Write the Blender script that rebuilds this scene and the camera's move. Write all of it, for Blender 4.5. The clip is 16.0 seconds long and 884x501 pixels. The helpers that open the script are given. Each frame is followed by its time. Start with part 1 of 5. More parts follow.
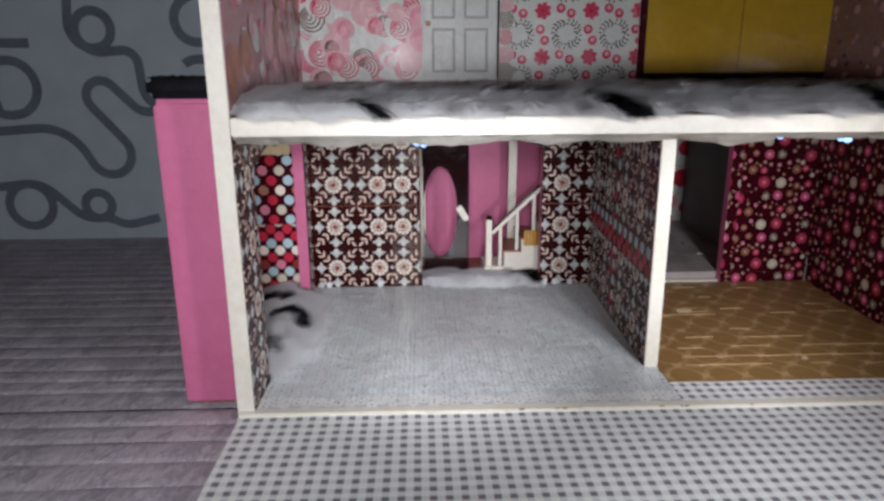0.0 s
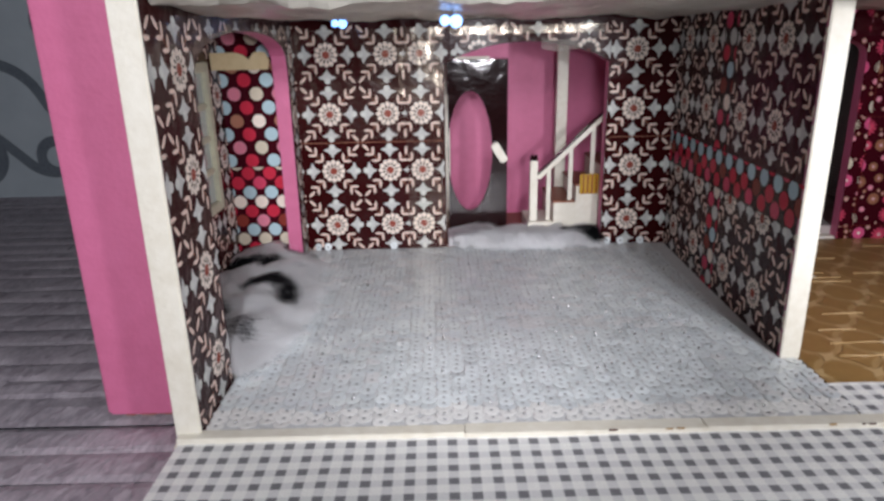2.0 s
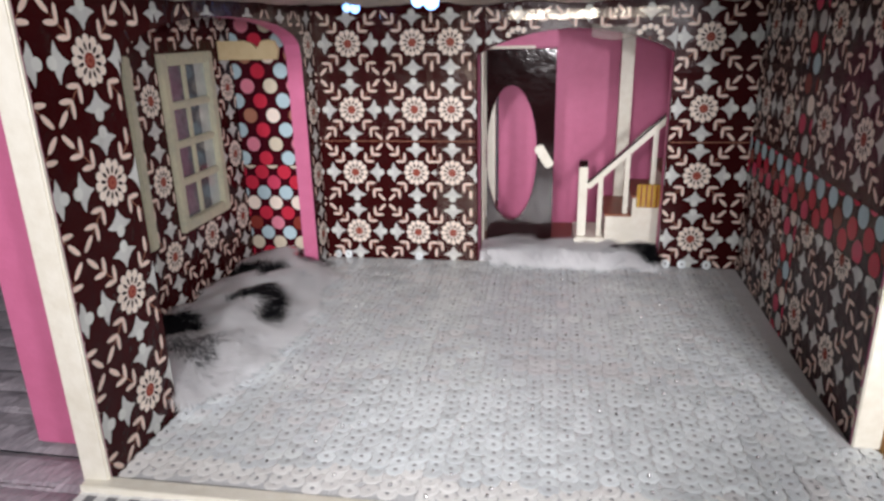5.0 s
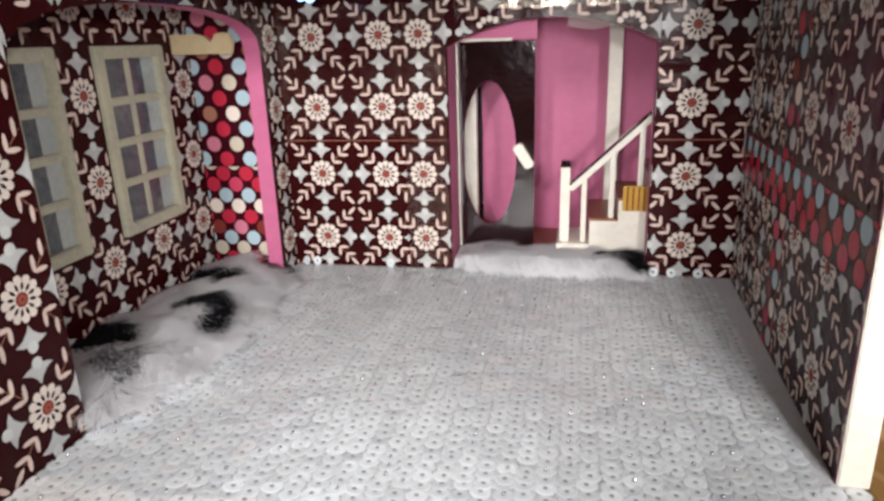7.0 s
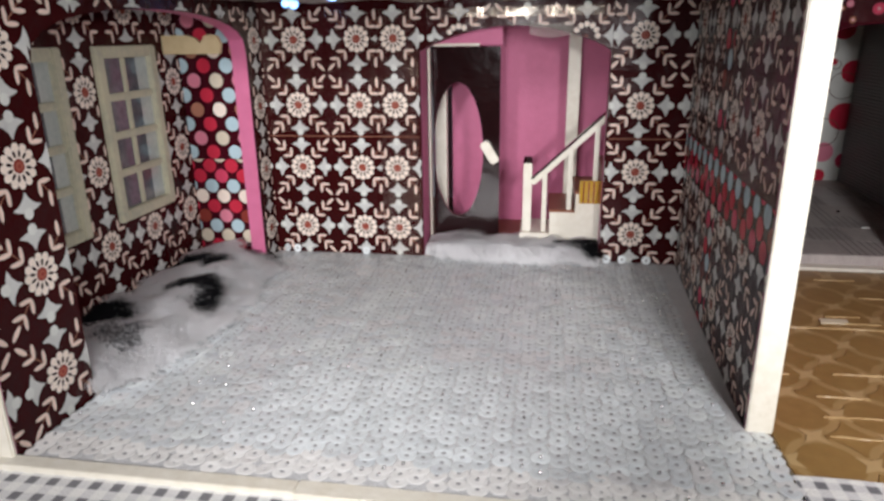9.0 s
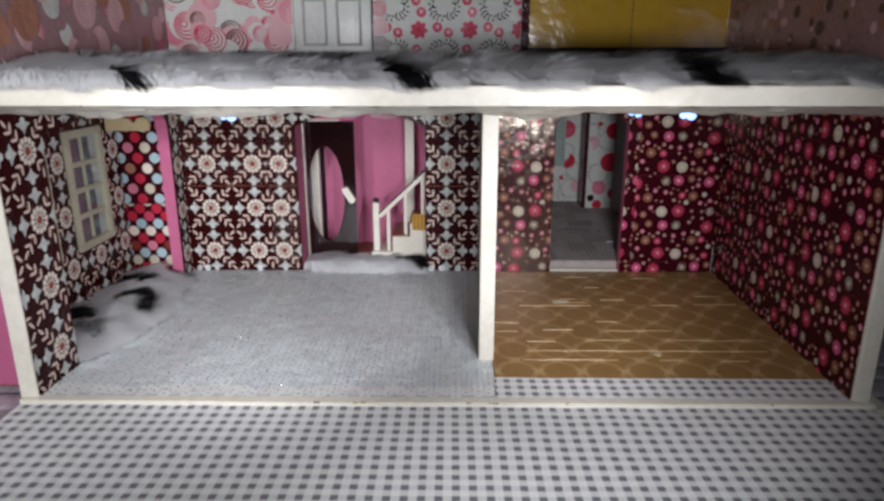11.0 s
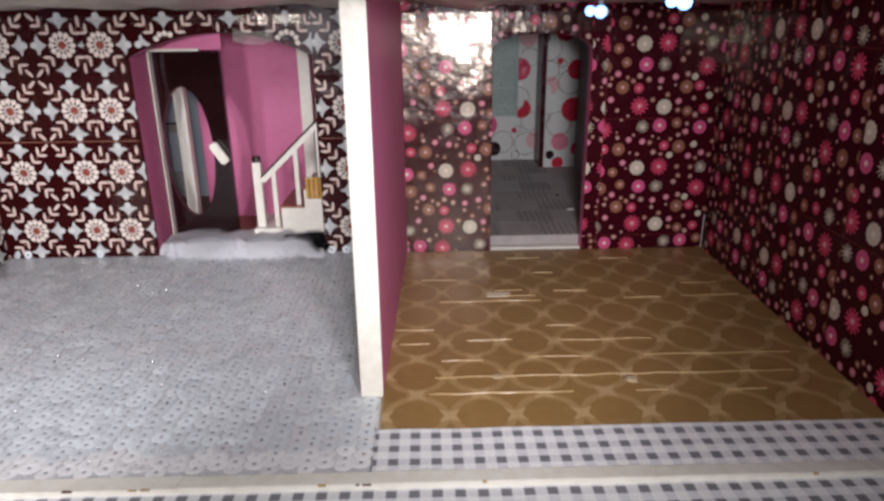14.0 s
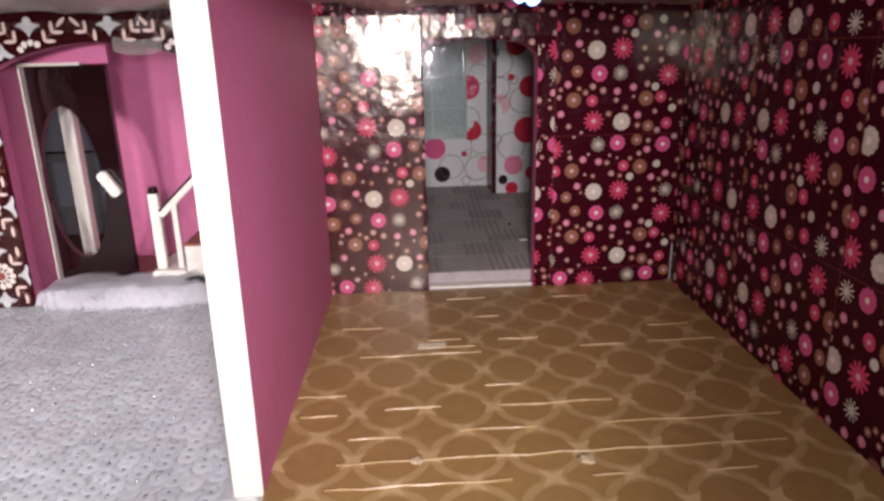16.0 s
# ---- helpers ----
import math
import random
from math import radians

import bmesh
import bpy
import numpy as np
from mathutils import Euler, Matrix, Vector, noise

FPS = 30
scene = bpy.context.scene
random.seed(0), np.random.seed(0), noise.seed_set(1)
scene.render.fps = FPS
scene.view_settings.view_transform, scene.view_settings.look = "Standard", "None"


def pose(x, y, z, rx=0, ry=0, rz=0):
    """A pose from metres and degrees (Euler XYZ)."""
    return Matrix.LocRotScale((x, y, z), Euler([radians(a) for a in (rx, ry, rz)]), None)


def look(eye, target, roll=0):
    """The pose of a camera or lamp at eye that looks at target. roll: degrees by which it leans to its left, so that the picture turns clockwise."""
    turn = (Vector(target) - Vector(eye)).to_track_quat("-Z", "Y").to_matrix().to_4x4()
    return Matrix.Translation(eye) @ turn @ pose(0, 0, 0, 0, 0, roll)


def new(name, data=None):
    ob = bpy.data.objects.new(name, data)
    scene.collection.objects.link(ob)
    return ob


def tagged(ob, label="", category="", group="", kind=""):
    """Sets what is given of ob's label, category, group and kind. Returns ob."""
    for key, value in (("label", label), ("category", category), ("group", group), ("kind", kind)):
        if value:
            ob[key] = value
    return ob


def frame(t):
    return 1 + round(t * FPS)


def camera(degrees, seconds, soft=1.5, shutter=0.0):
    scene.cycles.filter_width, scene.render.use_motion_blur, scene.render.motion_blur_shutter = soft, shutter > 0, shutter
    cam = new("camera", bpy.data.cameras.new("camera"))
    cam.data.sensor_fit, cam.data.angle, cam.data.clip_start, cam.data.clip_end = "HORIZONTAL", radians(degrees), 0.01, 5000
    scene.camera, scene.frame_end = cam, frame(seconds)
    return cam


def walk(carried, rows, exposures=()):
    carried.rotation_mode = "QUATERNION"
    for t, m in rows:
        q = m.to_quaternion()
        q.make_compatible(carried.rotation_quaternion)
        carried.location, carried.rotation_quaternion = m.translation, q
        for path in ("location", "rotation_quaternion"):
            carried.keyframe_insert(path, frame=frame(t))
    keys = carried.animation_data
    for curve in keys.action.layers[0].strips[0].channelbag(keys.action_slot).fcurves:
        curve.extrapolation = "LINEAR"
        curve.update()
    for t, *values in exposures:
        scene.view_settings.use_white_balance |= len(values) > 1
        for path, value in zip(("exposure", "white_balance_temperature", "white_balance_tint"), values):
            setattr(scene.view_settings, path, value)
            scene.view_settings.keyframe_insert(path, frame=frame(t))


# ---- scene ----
cam = camera(67.6, 16.0, soft=2.8)
PATH = [
    (0, (-0.003, -0.0022, 0.2847), (0.0577, 1.9269, -0.2398), -0.31),
    (0.5, (-0.0164, 0.0454, 0.2377), (0.0283, 1.9673, -0.314), -0.29),
    (1, (-0.0181, 0.092, 0.2207), (0.0221, 2.0048, -0.3622), -0.72),
    (1.5, (-0.0241, 0.1463, 0.2122), (0.0123, 2.0534, -0.389), -0.71),
    (2, (-0.0139, 0.1927, 0.2114), (-0.0016, 2.0967, -0.4006), -1.21),
    (2.5, (-0.0091, 0.2099, 0.2097), (0.0079, 2.1174, -0.3915), -1.30),
    (3, (-0.0098, 0.2107, 0.2077), (0.0098, 2.1189, -0.391), -1.17),
    (3.5, (-0.0027, 0.215, 0.2123), (0.001, 2.121, -0.3935), -1.38),
    (4, (0.0201, 0.2313, 0.2124), (-0.1206, 2.1254, -0.414), -2.26),
    (4.2, (0.0288, 0.2439, 0.2125), (-0.1454, 2.1331, -0.4201), -1.91),
    (6.3, (0.0995, 0.3032, 0.1959), (-0.3593, 2.1473, -0.4277), -2.01),
    (6.5, (0.1042, 0.3105, 0.195), (-0.332, 2.1612, -0.4252), -2.11),
    (7, (0.0996, 0.32, 0.1929), (-0.2924, 2.1846, -0.4151), -1.89),
    (7.5, (0.0983, 0.3206, 0.1948), (-0.297, 2.1868, -0.4061), -1.92),
    (8, (0.098, 0.3165, 0.194), (-0.293, 2.1834, -0.4073), -2.06),
    (8.5, (0.1002, 0.3004, 0.1983), (-0.2559, 2.175, -0.4011), -1.30),
    (9, (0.1085, 0.2729, 0.2002), (-0.1978, 2.1495, -0.4199), -0.83),
    (9.5, (0.1386, 0.2341, 0.2092), (-0.1168, 2.1162, -0.4174), -0.91),
    (9.7, (0.1646, 0.2163, 0.2236), (-0.0296, 2.1111, -0.3863), -1.05),
    (11.8, (0.2059, -0.0263, 0.2729), (0.2134, 1.8939, -0.2865), -0.14),
    (12, (0.2166, -0.0155, 0.2677), (0.2387, 1.902, -0.3001), -0.35),
    (12.5, (0.2392, 0.0586, 0.2442), (0.3037, 1.9647, -0.358), -0.83),
    (13, (0.245, 0.1449, 0.2265), (0.3006, 2.0399, -0.4105), -0.68),
    (13.5, (0.2604, 0.1901, 0.2157), (0.3019, 2.076, -0.4489), -0.86),
    (14, (0.258, 0.2434, 0.2151), (0.2995, 2.132, -0.4416), -0.60),
    (14.5, (0.2582, 0.2983, 0.2038), (0.3011, 2.1939, -0.4324), -0.11),
    (15, (0.2561, 0.3273, 0.1935), (0.3214, 2.2321, -0.4127), 0.34),
    (15.5, (0.2821, 0.3296, 0.1975), (0.3596, 2.2414, -0.3847), -1.23),
    (16, (0.2973, 0.3289, 0.195), (0.4183, 2.2402, -0.3814), -1.20),
]
walk(cam, [(t, look(eye, target, roll)) for t, eye, target, roll in PATH], exposures=[
    (0.0, -0.66, 6350, 12), (1.0, -0.57, 6400, 12), (2.0, -0.46, 6400, 12), (3.5, -0.48, 6450, 13), (6.5, -0.08, 6800, 12), (8.5, -0.1, 6800, 12), (9.5, -0.48, 6550, 11),
    (12.0, -0.58, 6350, 12), (12.5, -0.42, 6370, 13), (13.0, -0.46, 6400, 14), (13.5, -0.38, 6420, 15), (14.0, -0.38, 6450, 16), (15.0, -0.12, 6550, 19), (16.0, 0.06, 6650, 23)])

# ---- world and lamps ----
world = bpy.data.worlds.new("night_room")
scene.world = world
world.use_nodes = True
world.node_tree.nodes["Background"].inputs[0].default_value = (0.5, 0.6, 0.8, 1)
world.node_tree.nodes["Background"].inputs[1].default_value = 0.02


def torch(eye, target, watts, cone, blend=1.0):
    lamp = bpy.data.lights.new("phone_torch", "SPOT")
    lamp.energy, lamp.color = watts, (0.965, 0.965, 1.0)
    lamp.spot_size, lamp.spot_blend, lamp.shadow_soft_size = radians(cone), blend, 0.026
    ob = new("phone_torch", lamp)
    ob.matrix_world = look(eye, target)
    return ob


torch((0.068, 0.25, 0.206), (-0.020, 0.86, 0.036), 7.8, 63)
torch((0.335, 0.27, 0.198), (0.265, 0.86, 0.038), 7.3, 57)
torch((-0.05, -0.05, 0.330), (-0.390, 0.86, 0.197), 18.0, 88, 0.9)
torch((0.285, 0.140, 0.246), (0.180, 0.60, 0.150), 8.9, 112, 0.85)


# ---- materials ----
def material(name, color, rough=0.5, metal=0.0, spec=0.5, second=None, scale=30.0, amount=0.25, bump=0.0, bump_scale=200.0,
             coat=0.0, stretch=(1, 1, 1), alpha=1.0, per_object=0.0, depth=0.002):
    """A surface with a base colour, a second tone that varies slowly and finely, and relief."""
    m = bpy.data.materials.new(name)
    m.use_nodes = True
    n, l = m.node_tree.nodes, m.node_tree.links
    b = n["Principled BSDF"]
    b.inputs["Roughness"].default_value, b.inputs["Metallic"].default_value = rough, metal
    b.inputs["Specular IOR Level"].default_value = spec
    b.inputs["Coat Weight"].default_value, b.inputs["Coat Roughness"].default_value = coat, 0.15
    b.inputs["Alpha"].default_value = alpha
    co = n.new("ShaderNodeTexCoord")
    mp = n.new("ShaderNodeMapping")
    mp.inputs["Scale"].default_value = stretch
    l.new(co.outputs["Object"], mp.inputs["Vector"])
    second = second or tuple(c * 0.7 for c in color)
    coarse, fine = n.new("ShaderNodeTexNoise"), n.new("ShaderNodeTexNoise")
    for t, s in ((coarse, scale), (fine, scale * 9)):
        t.inputs["Scale"].default_value, t.inputs["Detail"].default_value = s, 4
        l.new(mp.outputs["Vector"], t.inputs["Vector"])
    add = n.new("ShaderNodeMath")
    add.operation = "MULTIPLY"
    l.new(coarse.outputs["Fac"], add.inputs[0])
    l.new(fine.outputs["Fac"], add.inputs[1])
    ramp = n.new("ShaderNodeMapRange")
    ramp.inputs["From Min"].default_value, ramp.inputs["From Max"].default_value = 0.12, 0.4
    ramp.inputs["To Max"].default_value = min(1.0, amount * 2)
    l.new(add.outputs[0], ramp.inputs["Value"])
    mix = n.new("ShaderNodeMix")
    mix.data_type = "RGBA"
    mix.inputs["A"].default_value, mix.inputs["B"].default_value = (*color, 1), (*second, 1)
    l.new(ramp.outputs["Result"], mix.inputs["Factor"])
    out = mix.outputs["Result"]
    if per_object:
        info, hsv, span = n.new("ShaderNodeObjectInfo"), n.new("ShaderNodeHueSaturation"), n.new("ShaderNodeMapRange")
        span.inputs["To Min"].default_value, span.inputs["To Max"].default_value = 1 - per_object, 1 + per_object
        l.new(info.outputs["Random"], span.inputs["Value"])
        l.new(span.outputs["Result"], hsv.inputs["Value"])
        l.new(out, hsv.inputs["Color"])
        out = hsv.outputs["Color"]
    l.new(out, b.inputs["Base Color"])
    if bump:
        bn, bt = n.new("ShaderNodeBump"), n.new("ShaderNodeTexNoise")
        bt.inputs["Scale"].default_value, bt.inputs["Detail"].default_value = bump_scale, 3
        bn.inputs["Strength"].default_value, bn.inputs["Distance"].default_value = bump, depth
        l.new(mp.outputs["Vector"], bt.inputs["Vector"])
        l.new(bt.outputs["Fac"], bn.inputs["Height"])
        l.new(bn.outputs["Normal"], b.inputs["Normal"])
    return m


PAPER = dict(rough=0.24, spec=0.08, bump=0.7, bump_scale=48.0, depth=0.0045, scale=14.0, amount=0.15, coat=0.05)
white_paint = material("white_paint", (0.78, 0.75, 0.66), 0.45, second=(0.62, 0.57, 0.46), scale=18, amount=0.3, bump=0.15, bump_scale=300)
pink_paint = material("pink_paint", (0.62, 0.16, 0.305), 0.55, second=(0.52, 0.122, 0.235), scale=12, amount=0.3, bump=0.15, bump_scale=350)
brown_paper = material("brown_paper", (0.033, 0.0034, 0.0040), second=(0.020, 0.0024, 0.003), **PAPER)
cream_print = material("cream_print", (0.80, 0.70, 0.62), second=(0.74, 0.60, 0.50), **PAPER)
leaf_print = material("pinkish_leaf_print", (0.74, 0.575, 0.50), second=(0.66, 0.49, 0.42), **PAPER)
blue_print = material("pale_blue_print", (0.53, 0.535, 0.52), second=(0.45, 0.455, 0.445), **PAPER)
red_brown = material("red_brown_print", (0.34, 0.10, 0.07), second=(0.26, 0.07, 0.05), **PAPER)
rust_print = material("rust_print", (0.22, 0.04, 0.03), second=(0.14, 0.025, 0.02), **PAPER)
maroon_paper = material("maroon_paper", (0.045, 0.0035, 0.008), second=(0.028, 0.0025, 0.006), **PAPER)
pink_print = material("pink_print", (0.58, 0.062, 0.125), second=(0.46, 0.045, 0.09), **PAPER)
rose_print = material("rose_print", (0.66, 0.22, 0.30), second=(0.5, 0.14, 0.2), **PAPER)
tan_print = material("tan_print", (0.40, 0.18, 0.12), second=(0.3, 0.12, 0.08), **PAPER)
hot_print = material("hot_pink_print", (0.64, 0.10, 0.23), second=(0.52, 0.075, 0.17), **PAPER)
bud_print = material("dusky_bud_print", (0.44, 0.24, 0.20), second=(0.34, 0.17, 0.14), **PAPER)
tan_flower = material("brown_flower_print", (0.29, 0.125, 0.075), second=(0.22, 0.09, 0.05), **PAPER)
red_print = material("red_print", (0.52, 0.03, 0.06), second=(0.38, 0.02, 0.04), **PAPER)
sky_print = material("sky_print", (0.42, 0.56, 0.615), second=(0.36, 0.49, 0.54), **PAPER)
lime_print = material("pale_green_print", (0.60, 0.53, 0.42), second=(0.50, 0.44, 0.34), **PAPER)
black_paper = material("black_paper", (0.025, 0.012, 0.014), second=(0.015, 0.008, 0.01), **PAPER)
white_paper = material("white_paper", (0.62, 0.63, 0.60), second=(0.52, 0.53, 0.50), **PAPER)
pale_rose = material("pale_rose_print", (0.66, 0.40, 0.42), second=(0.56, 0.32, 0.34), **PAPER)
umber_print = material("umber_print", (0.13, 0.08, 0.06), second=(0.09, 0.055, 0.04), **PAPER)
dusk_paper = material("dusky_rose_paper", (0.36, 0.20, 0.21), second=(0.24, 0.13, 0.14), rough=0.25, spec=0.4, bump=0.8, bump_scale=30.0, depth=0.004, scale=20.0, amount=0.4, coat=0.2)
yellow_paper = material("yellow_paper", (0.52, 0.31, 0.022), 0.2, second=(0.40, 0.23, 0.018), scale=9, amount=0.4, spec=0.5, bump=0.6, bump_scale=26, depth=0.004, coat=0.4)
foil = material("crinkled_foil", (0.60, 0.57, 0.50), 0.32, metal=0.4, second=(0.45, 0.42, 0.37), scale=25, amount=0.4, bump=0.8, bump_scale=70)
fur_white = material("white_fur", (0.97, 0.97, 0.98), 0.9, spec=0.1, second=(0.86, 0.86, 0.88), scale=40, amount=0.4)
n, l = fur_white.node_tree.nodes, fur_white.node_tree.links
let, both = n.new("ShaderNodeBsdfTranslucent"), n.new("ShaderNodeMixShader")
let.inputs["Color"].default_value, both.inputs["Fac"].default_value = (0.97, 0.97, 0.97, 1), 0.52
l.new(n["Principled BSDF"].outputs[0], both.inputs[1])
l.new(let.outputs[0], both.inputs[2])
l.new(both.outputs[0], n["Material Output"].inputs["Surface"])
fur_grey = material("grey_fur", (0.20, 0.20, 0.21), 0.9, spec=0.1, second=(0.10, 0.10, 0.11), scale=40)
fur_black = material("black_fur", (0.008, 0.008, 0.010), 0.8, spec=0.1, second=(0.03, 0.03, 0.035), scale=40)
carpet_cloth = material("grey_net_cloth", (0.60, 0.605, 0.61), 0.8, second=(0.50, 0.505, 0.51), scale=60, amount=0.4, bump=0.5, bump_scale=900)
SEQUIN = dict(rough=0.36, scale=80, amount=0.4, coat=0.3, per_object=0.1)
sequin_film = material("sequin_film", (0.765, 0.81, 0.815), second=(0.665, 0.71, 0.735), **SEQUIN)
sequin_pale = material("pale_sequin_film", (0.825, 0.87, 0.865), second=(0.735, 0.78, 0.785), **SEQUIN)
sequin_white = material("white_sequin_film", (0.93, 0.93, 0.91), second=(0.86, 0.86, 0.84), **SEQUIN)
sequin_rose = material("rosy_sequin_film", (0.78, 0.785, 0.785), second=(0.69, 0.70, 0.71), **SEQUIN)
sequin_blue = material("cool_sequin_film", (0.74, 0.78, 0.80), second=(0.64, 0.69, 0.72), **SEQUIN)
hole_shade = material("grey_hole_shade", (0.36, 0.36, 0.37), 0.8, second=(0.20, 0.20, 0.21), scale=80)
sparkle_bead = material("silver_sparkle_bead", (0.97, 0.97, 0.98), 0.25, metal=1.0, second=(0.85, 0.86, 0.9), scale=80)
door_wood = material("dark_stained_wood", (0.010, 0.0030, 0.0034), 0.09, second=(0.018, 0.005, 0.0055), scale=10, amount=0.3, bump=0.25, bump_scale=60, spec=0.6)
door_cut = material("sawn_brown_edge", (0.085, 0.035, 0.033), 0.45, second=(0.055, 0.022, 0.021), scale=40, amount=0.4, bump=0.3)
pale_wood = material("pale_balsa_wood", (0.62, 0.50, 0.30), 0.6, second=(0.50, 0.38, 0.2), scale=20, amount=0.35, stretch=(1, 8, 1))
brown_wood = material("brown_hall_floor", (0.30, 0.10, 0.045), 0.45, second=(0.20, 0.065, 0.03), scale=20, amount=0.4)
window_wood = material("cream_window_paint", (0.54, 0.515, 0.37), 0.5, second=(0.37, 0.37, 0.29), scale=30, amount=0.4, bump=0.2)
film_pane = material("clear_film_pane", (0.050, 0.058, 0.068), 0.10, second=(0.12, 0.135, 0.145), scale=26, amount=0.5, spec=0.5, bump=0.25, bump_scale=40, coat=0.3)
grey_wall = material("grey_painted_wall", (0.56, 0.63, 0.68), 0.7, second=(0.47, 0.54, 0.59), scale=3, amount=0.4, bump=0.1, bump_scale=150)
swirl_print = material("dark_swirl_print", (0.20, 0.235, 0.27), 0.75, second=(0.12, 0.145, 0.18), scale=25, amount=0.4)
mat_cloth = material("grey_ribbed_mat", (0.56, 0.50, 0.545), 0.55, second=(0.32, 0.285, 0.325), scale=16, amount=0.5, bump=0.8, bump_scale=90, stretch=(2.2, 1, 1))
mat_thread = material("pale_mat_thread", (0.74, 0.70, 0.74), 0.5, second=(0.32, 0.30, 0.33), scale=60, amount=0.5)
mat_weft = material("dull_mat_weft", (0.56, 0.505, 0.55), 0.6, second=(0.42, 0.375, 0.42), scale=50, amount=0.5)
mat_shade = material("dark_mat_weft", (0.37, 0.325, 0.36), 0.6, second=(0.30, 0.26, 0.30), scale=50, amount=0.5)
room_paint = material("plain_room_paint", (0.35, 0.37, 0.40), 0.8, second=(0.3, 0.32, 0.35), scale=2)
line_print = material("tan_line_print", (0.415, 0.268, 0.112), 0.42, second=(0.37, 0.23, 0.092), scale=12, amount=0.35, bump=0.2, bump_scale=40, coat=0.1)
node_print = material("pale_node_print", (0.53, 0.365, 0.175), 0.42, second=(0.45, 0.30, 0.135), scale=12, amount=0.35, bump=0.2, bump_scale=40, coat=0.1)
disc_print = material("brown_disc_print", (0.33, 0.197, 0.066), 0.42, second=(0.26, 0.145, 0.048), scale=12, amount=0.4, bump=0.2, bump_scale=40, coat=0.1)
crease_white = material("pale_crease", (0.48, 0.335, 0.165), 0.4, second=(0.34, 0.21, 0.085), scale=40, amount=0.5)
cream_scrap = material("cream_scrap_paper", (0.72, 0.64, 0.47), 0.8, second=(0.6, 0.52, 0.37), scale=60, amount=0.4)
fluff_wool = material("pale_fluff", (0.60, 0.47, 0.29), 0.9, second=(0.48, 0.36, 0.21), scale=200, amount=0.5, bump=0.8, bump_scale=900)
pale_cloth = material("pale_grey_cloth", (0.42, 0.42, 0.41), 0.7, second=(0.32, 0.32, 0.32), scale=40, amount=0.4, bump=0.3, bump_scale=300)
slate_dark = material("dark_woven_patch", (0.37, 0.335, 0.32), 0.6, second=(0.29, 0.262, 0.25), scale=60, amount=0.5, bump=0.4, bump_scale=200, stretch=(6, 1, 1))
slate_groove = material("dark_woven_groove", (0.27, 0.242, 0.23), 0.7, second=(0.21, 0.187, 0.178), scale=60, amount=0.5)
slate_pale = material("pale_woven_patch", (0.46, 0.43, 0.42), 0.6, second=(0.37, 0.345, 0.335), scale=60, amount=0.5, bump=0.4, bump_scale=200, stretch=(1, 6, 1))
slate_cloth = material("grey_woven_floor", (0.43, 0.39, 0.37), 0.6, second=(0.34, 0.305, 0.29), scale=30, amount=0.5, bump=0.4, bump_scale=150, stretch=(3, 1, 1))
corrugated = material("grey_ribbed_card", (0.25, 0.235, 0.24), 0.5, second=(0.18, 0.17, 0.175), scale=25)
film_pale = material("milky_film_pane", (0.36, 0.40, 0.38), 0.15, second=(0.48, 0.51, 0.48), scale=26, amount=0.5, spec=0.6, bump=0.3, bump_scale=40, coat=0.4)
clear_tape = material("clear_tape", (0.6, 0.58, 0.52), 0.12, second=(0.5, 0.48, 0.43), spec=0.7, bump=0.6, bump_scale=160, alpha=0.28)
glare_film = bpy.data.materials.new("glare_gloss_film")
glare_film.use_nodes = True
n, l = glare_film.node_tree.nodes, glare_film.node_tree.links
shine, clear, both = n.new("ShaderNodeBsdfGlossy"), n.new("ShaderNodeBsdfTransparent"), n.new("ShaderNodeMixShader")
shine.inputs["Roughness"].default_value, both.inputs["Fac"].default_value = 0.18, 0.062
# warm tint put into the gloss for the golden tone of the glare
shine.inputs["Color"].default_value = (1.0, 0.88, 0.70, 1)
crease, lift = n.new("ShaderNodeTexNoise"), n.new("ShaderNodeBump")
crease.inputs["Scale"].default_value, crease.inputs["Detail"].default_value = 30.0, 3
lift.inputs["Strength"].default_value, lift.inputs["Distance"].default_value = 0.38, 0.0045
place = n.new("ShaderNodeTexCoord")
l.new(place.outputs["Object"], crease.inputs["Vector"])
l.new(crease.outputs["Fac"], lift.inputs["Height"])
l.new(lift.outputs["Normal"], shine.inputs["Normal"])
l.new(clear.outputs[0], both.inputs[1])
l.new(shine.outputs[0], both.inputs[2])
l.new(both.outputs[0], n["Material Output"].inputs["Surface"])
led_glow = bpy.data.materials.new("led_glow")
led_glow.use_nodes = True
glow = led_glow.node_tree.nodes["Principled BSDF"]
glow.inputs["Base Color"].default_value = (0.5, 0.6, 0.9, 1)
glow.inputs["Emission Color"].default_value, glow.inputs["Emission Strength"].default_value = (0.20, 0.44, 1.0, 1), 4.0


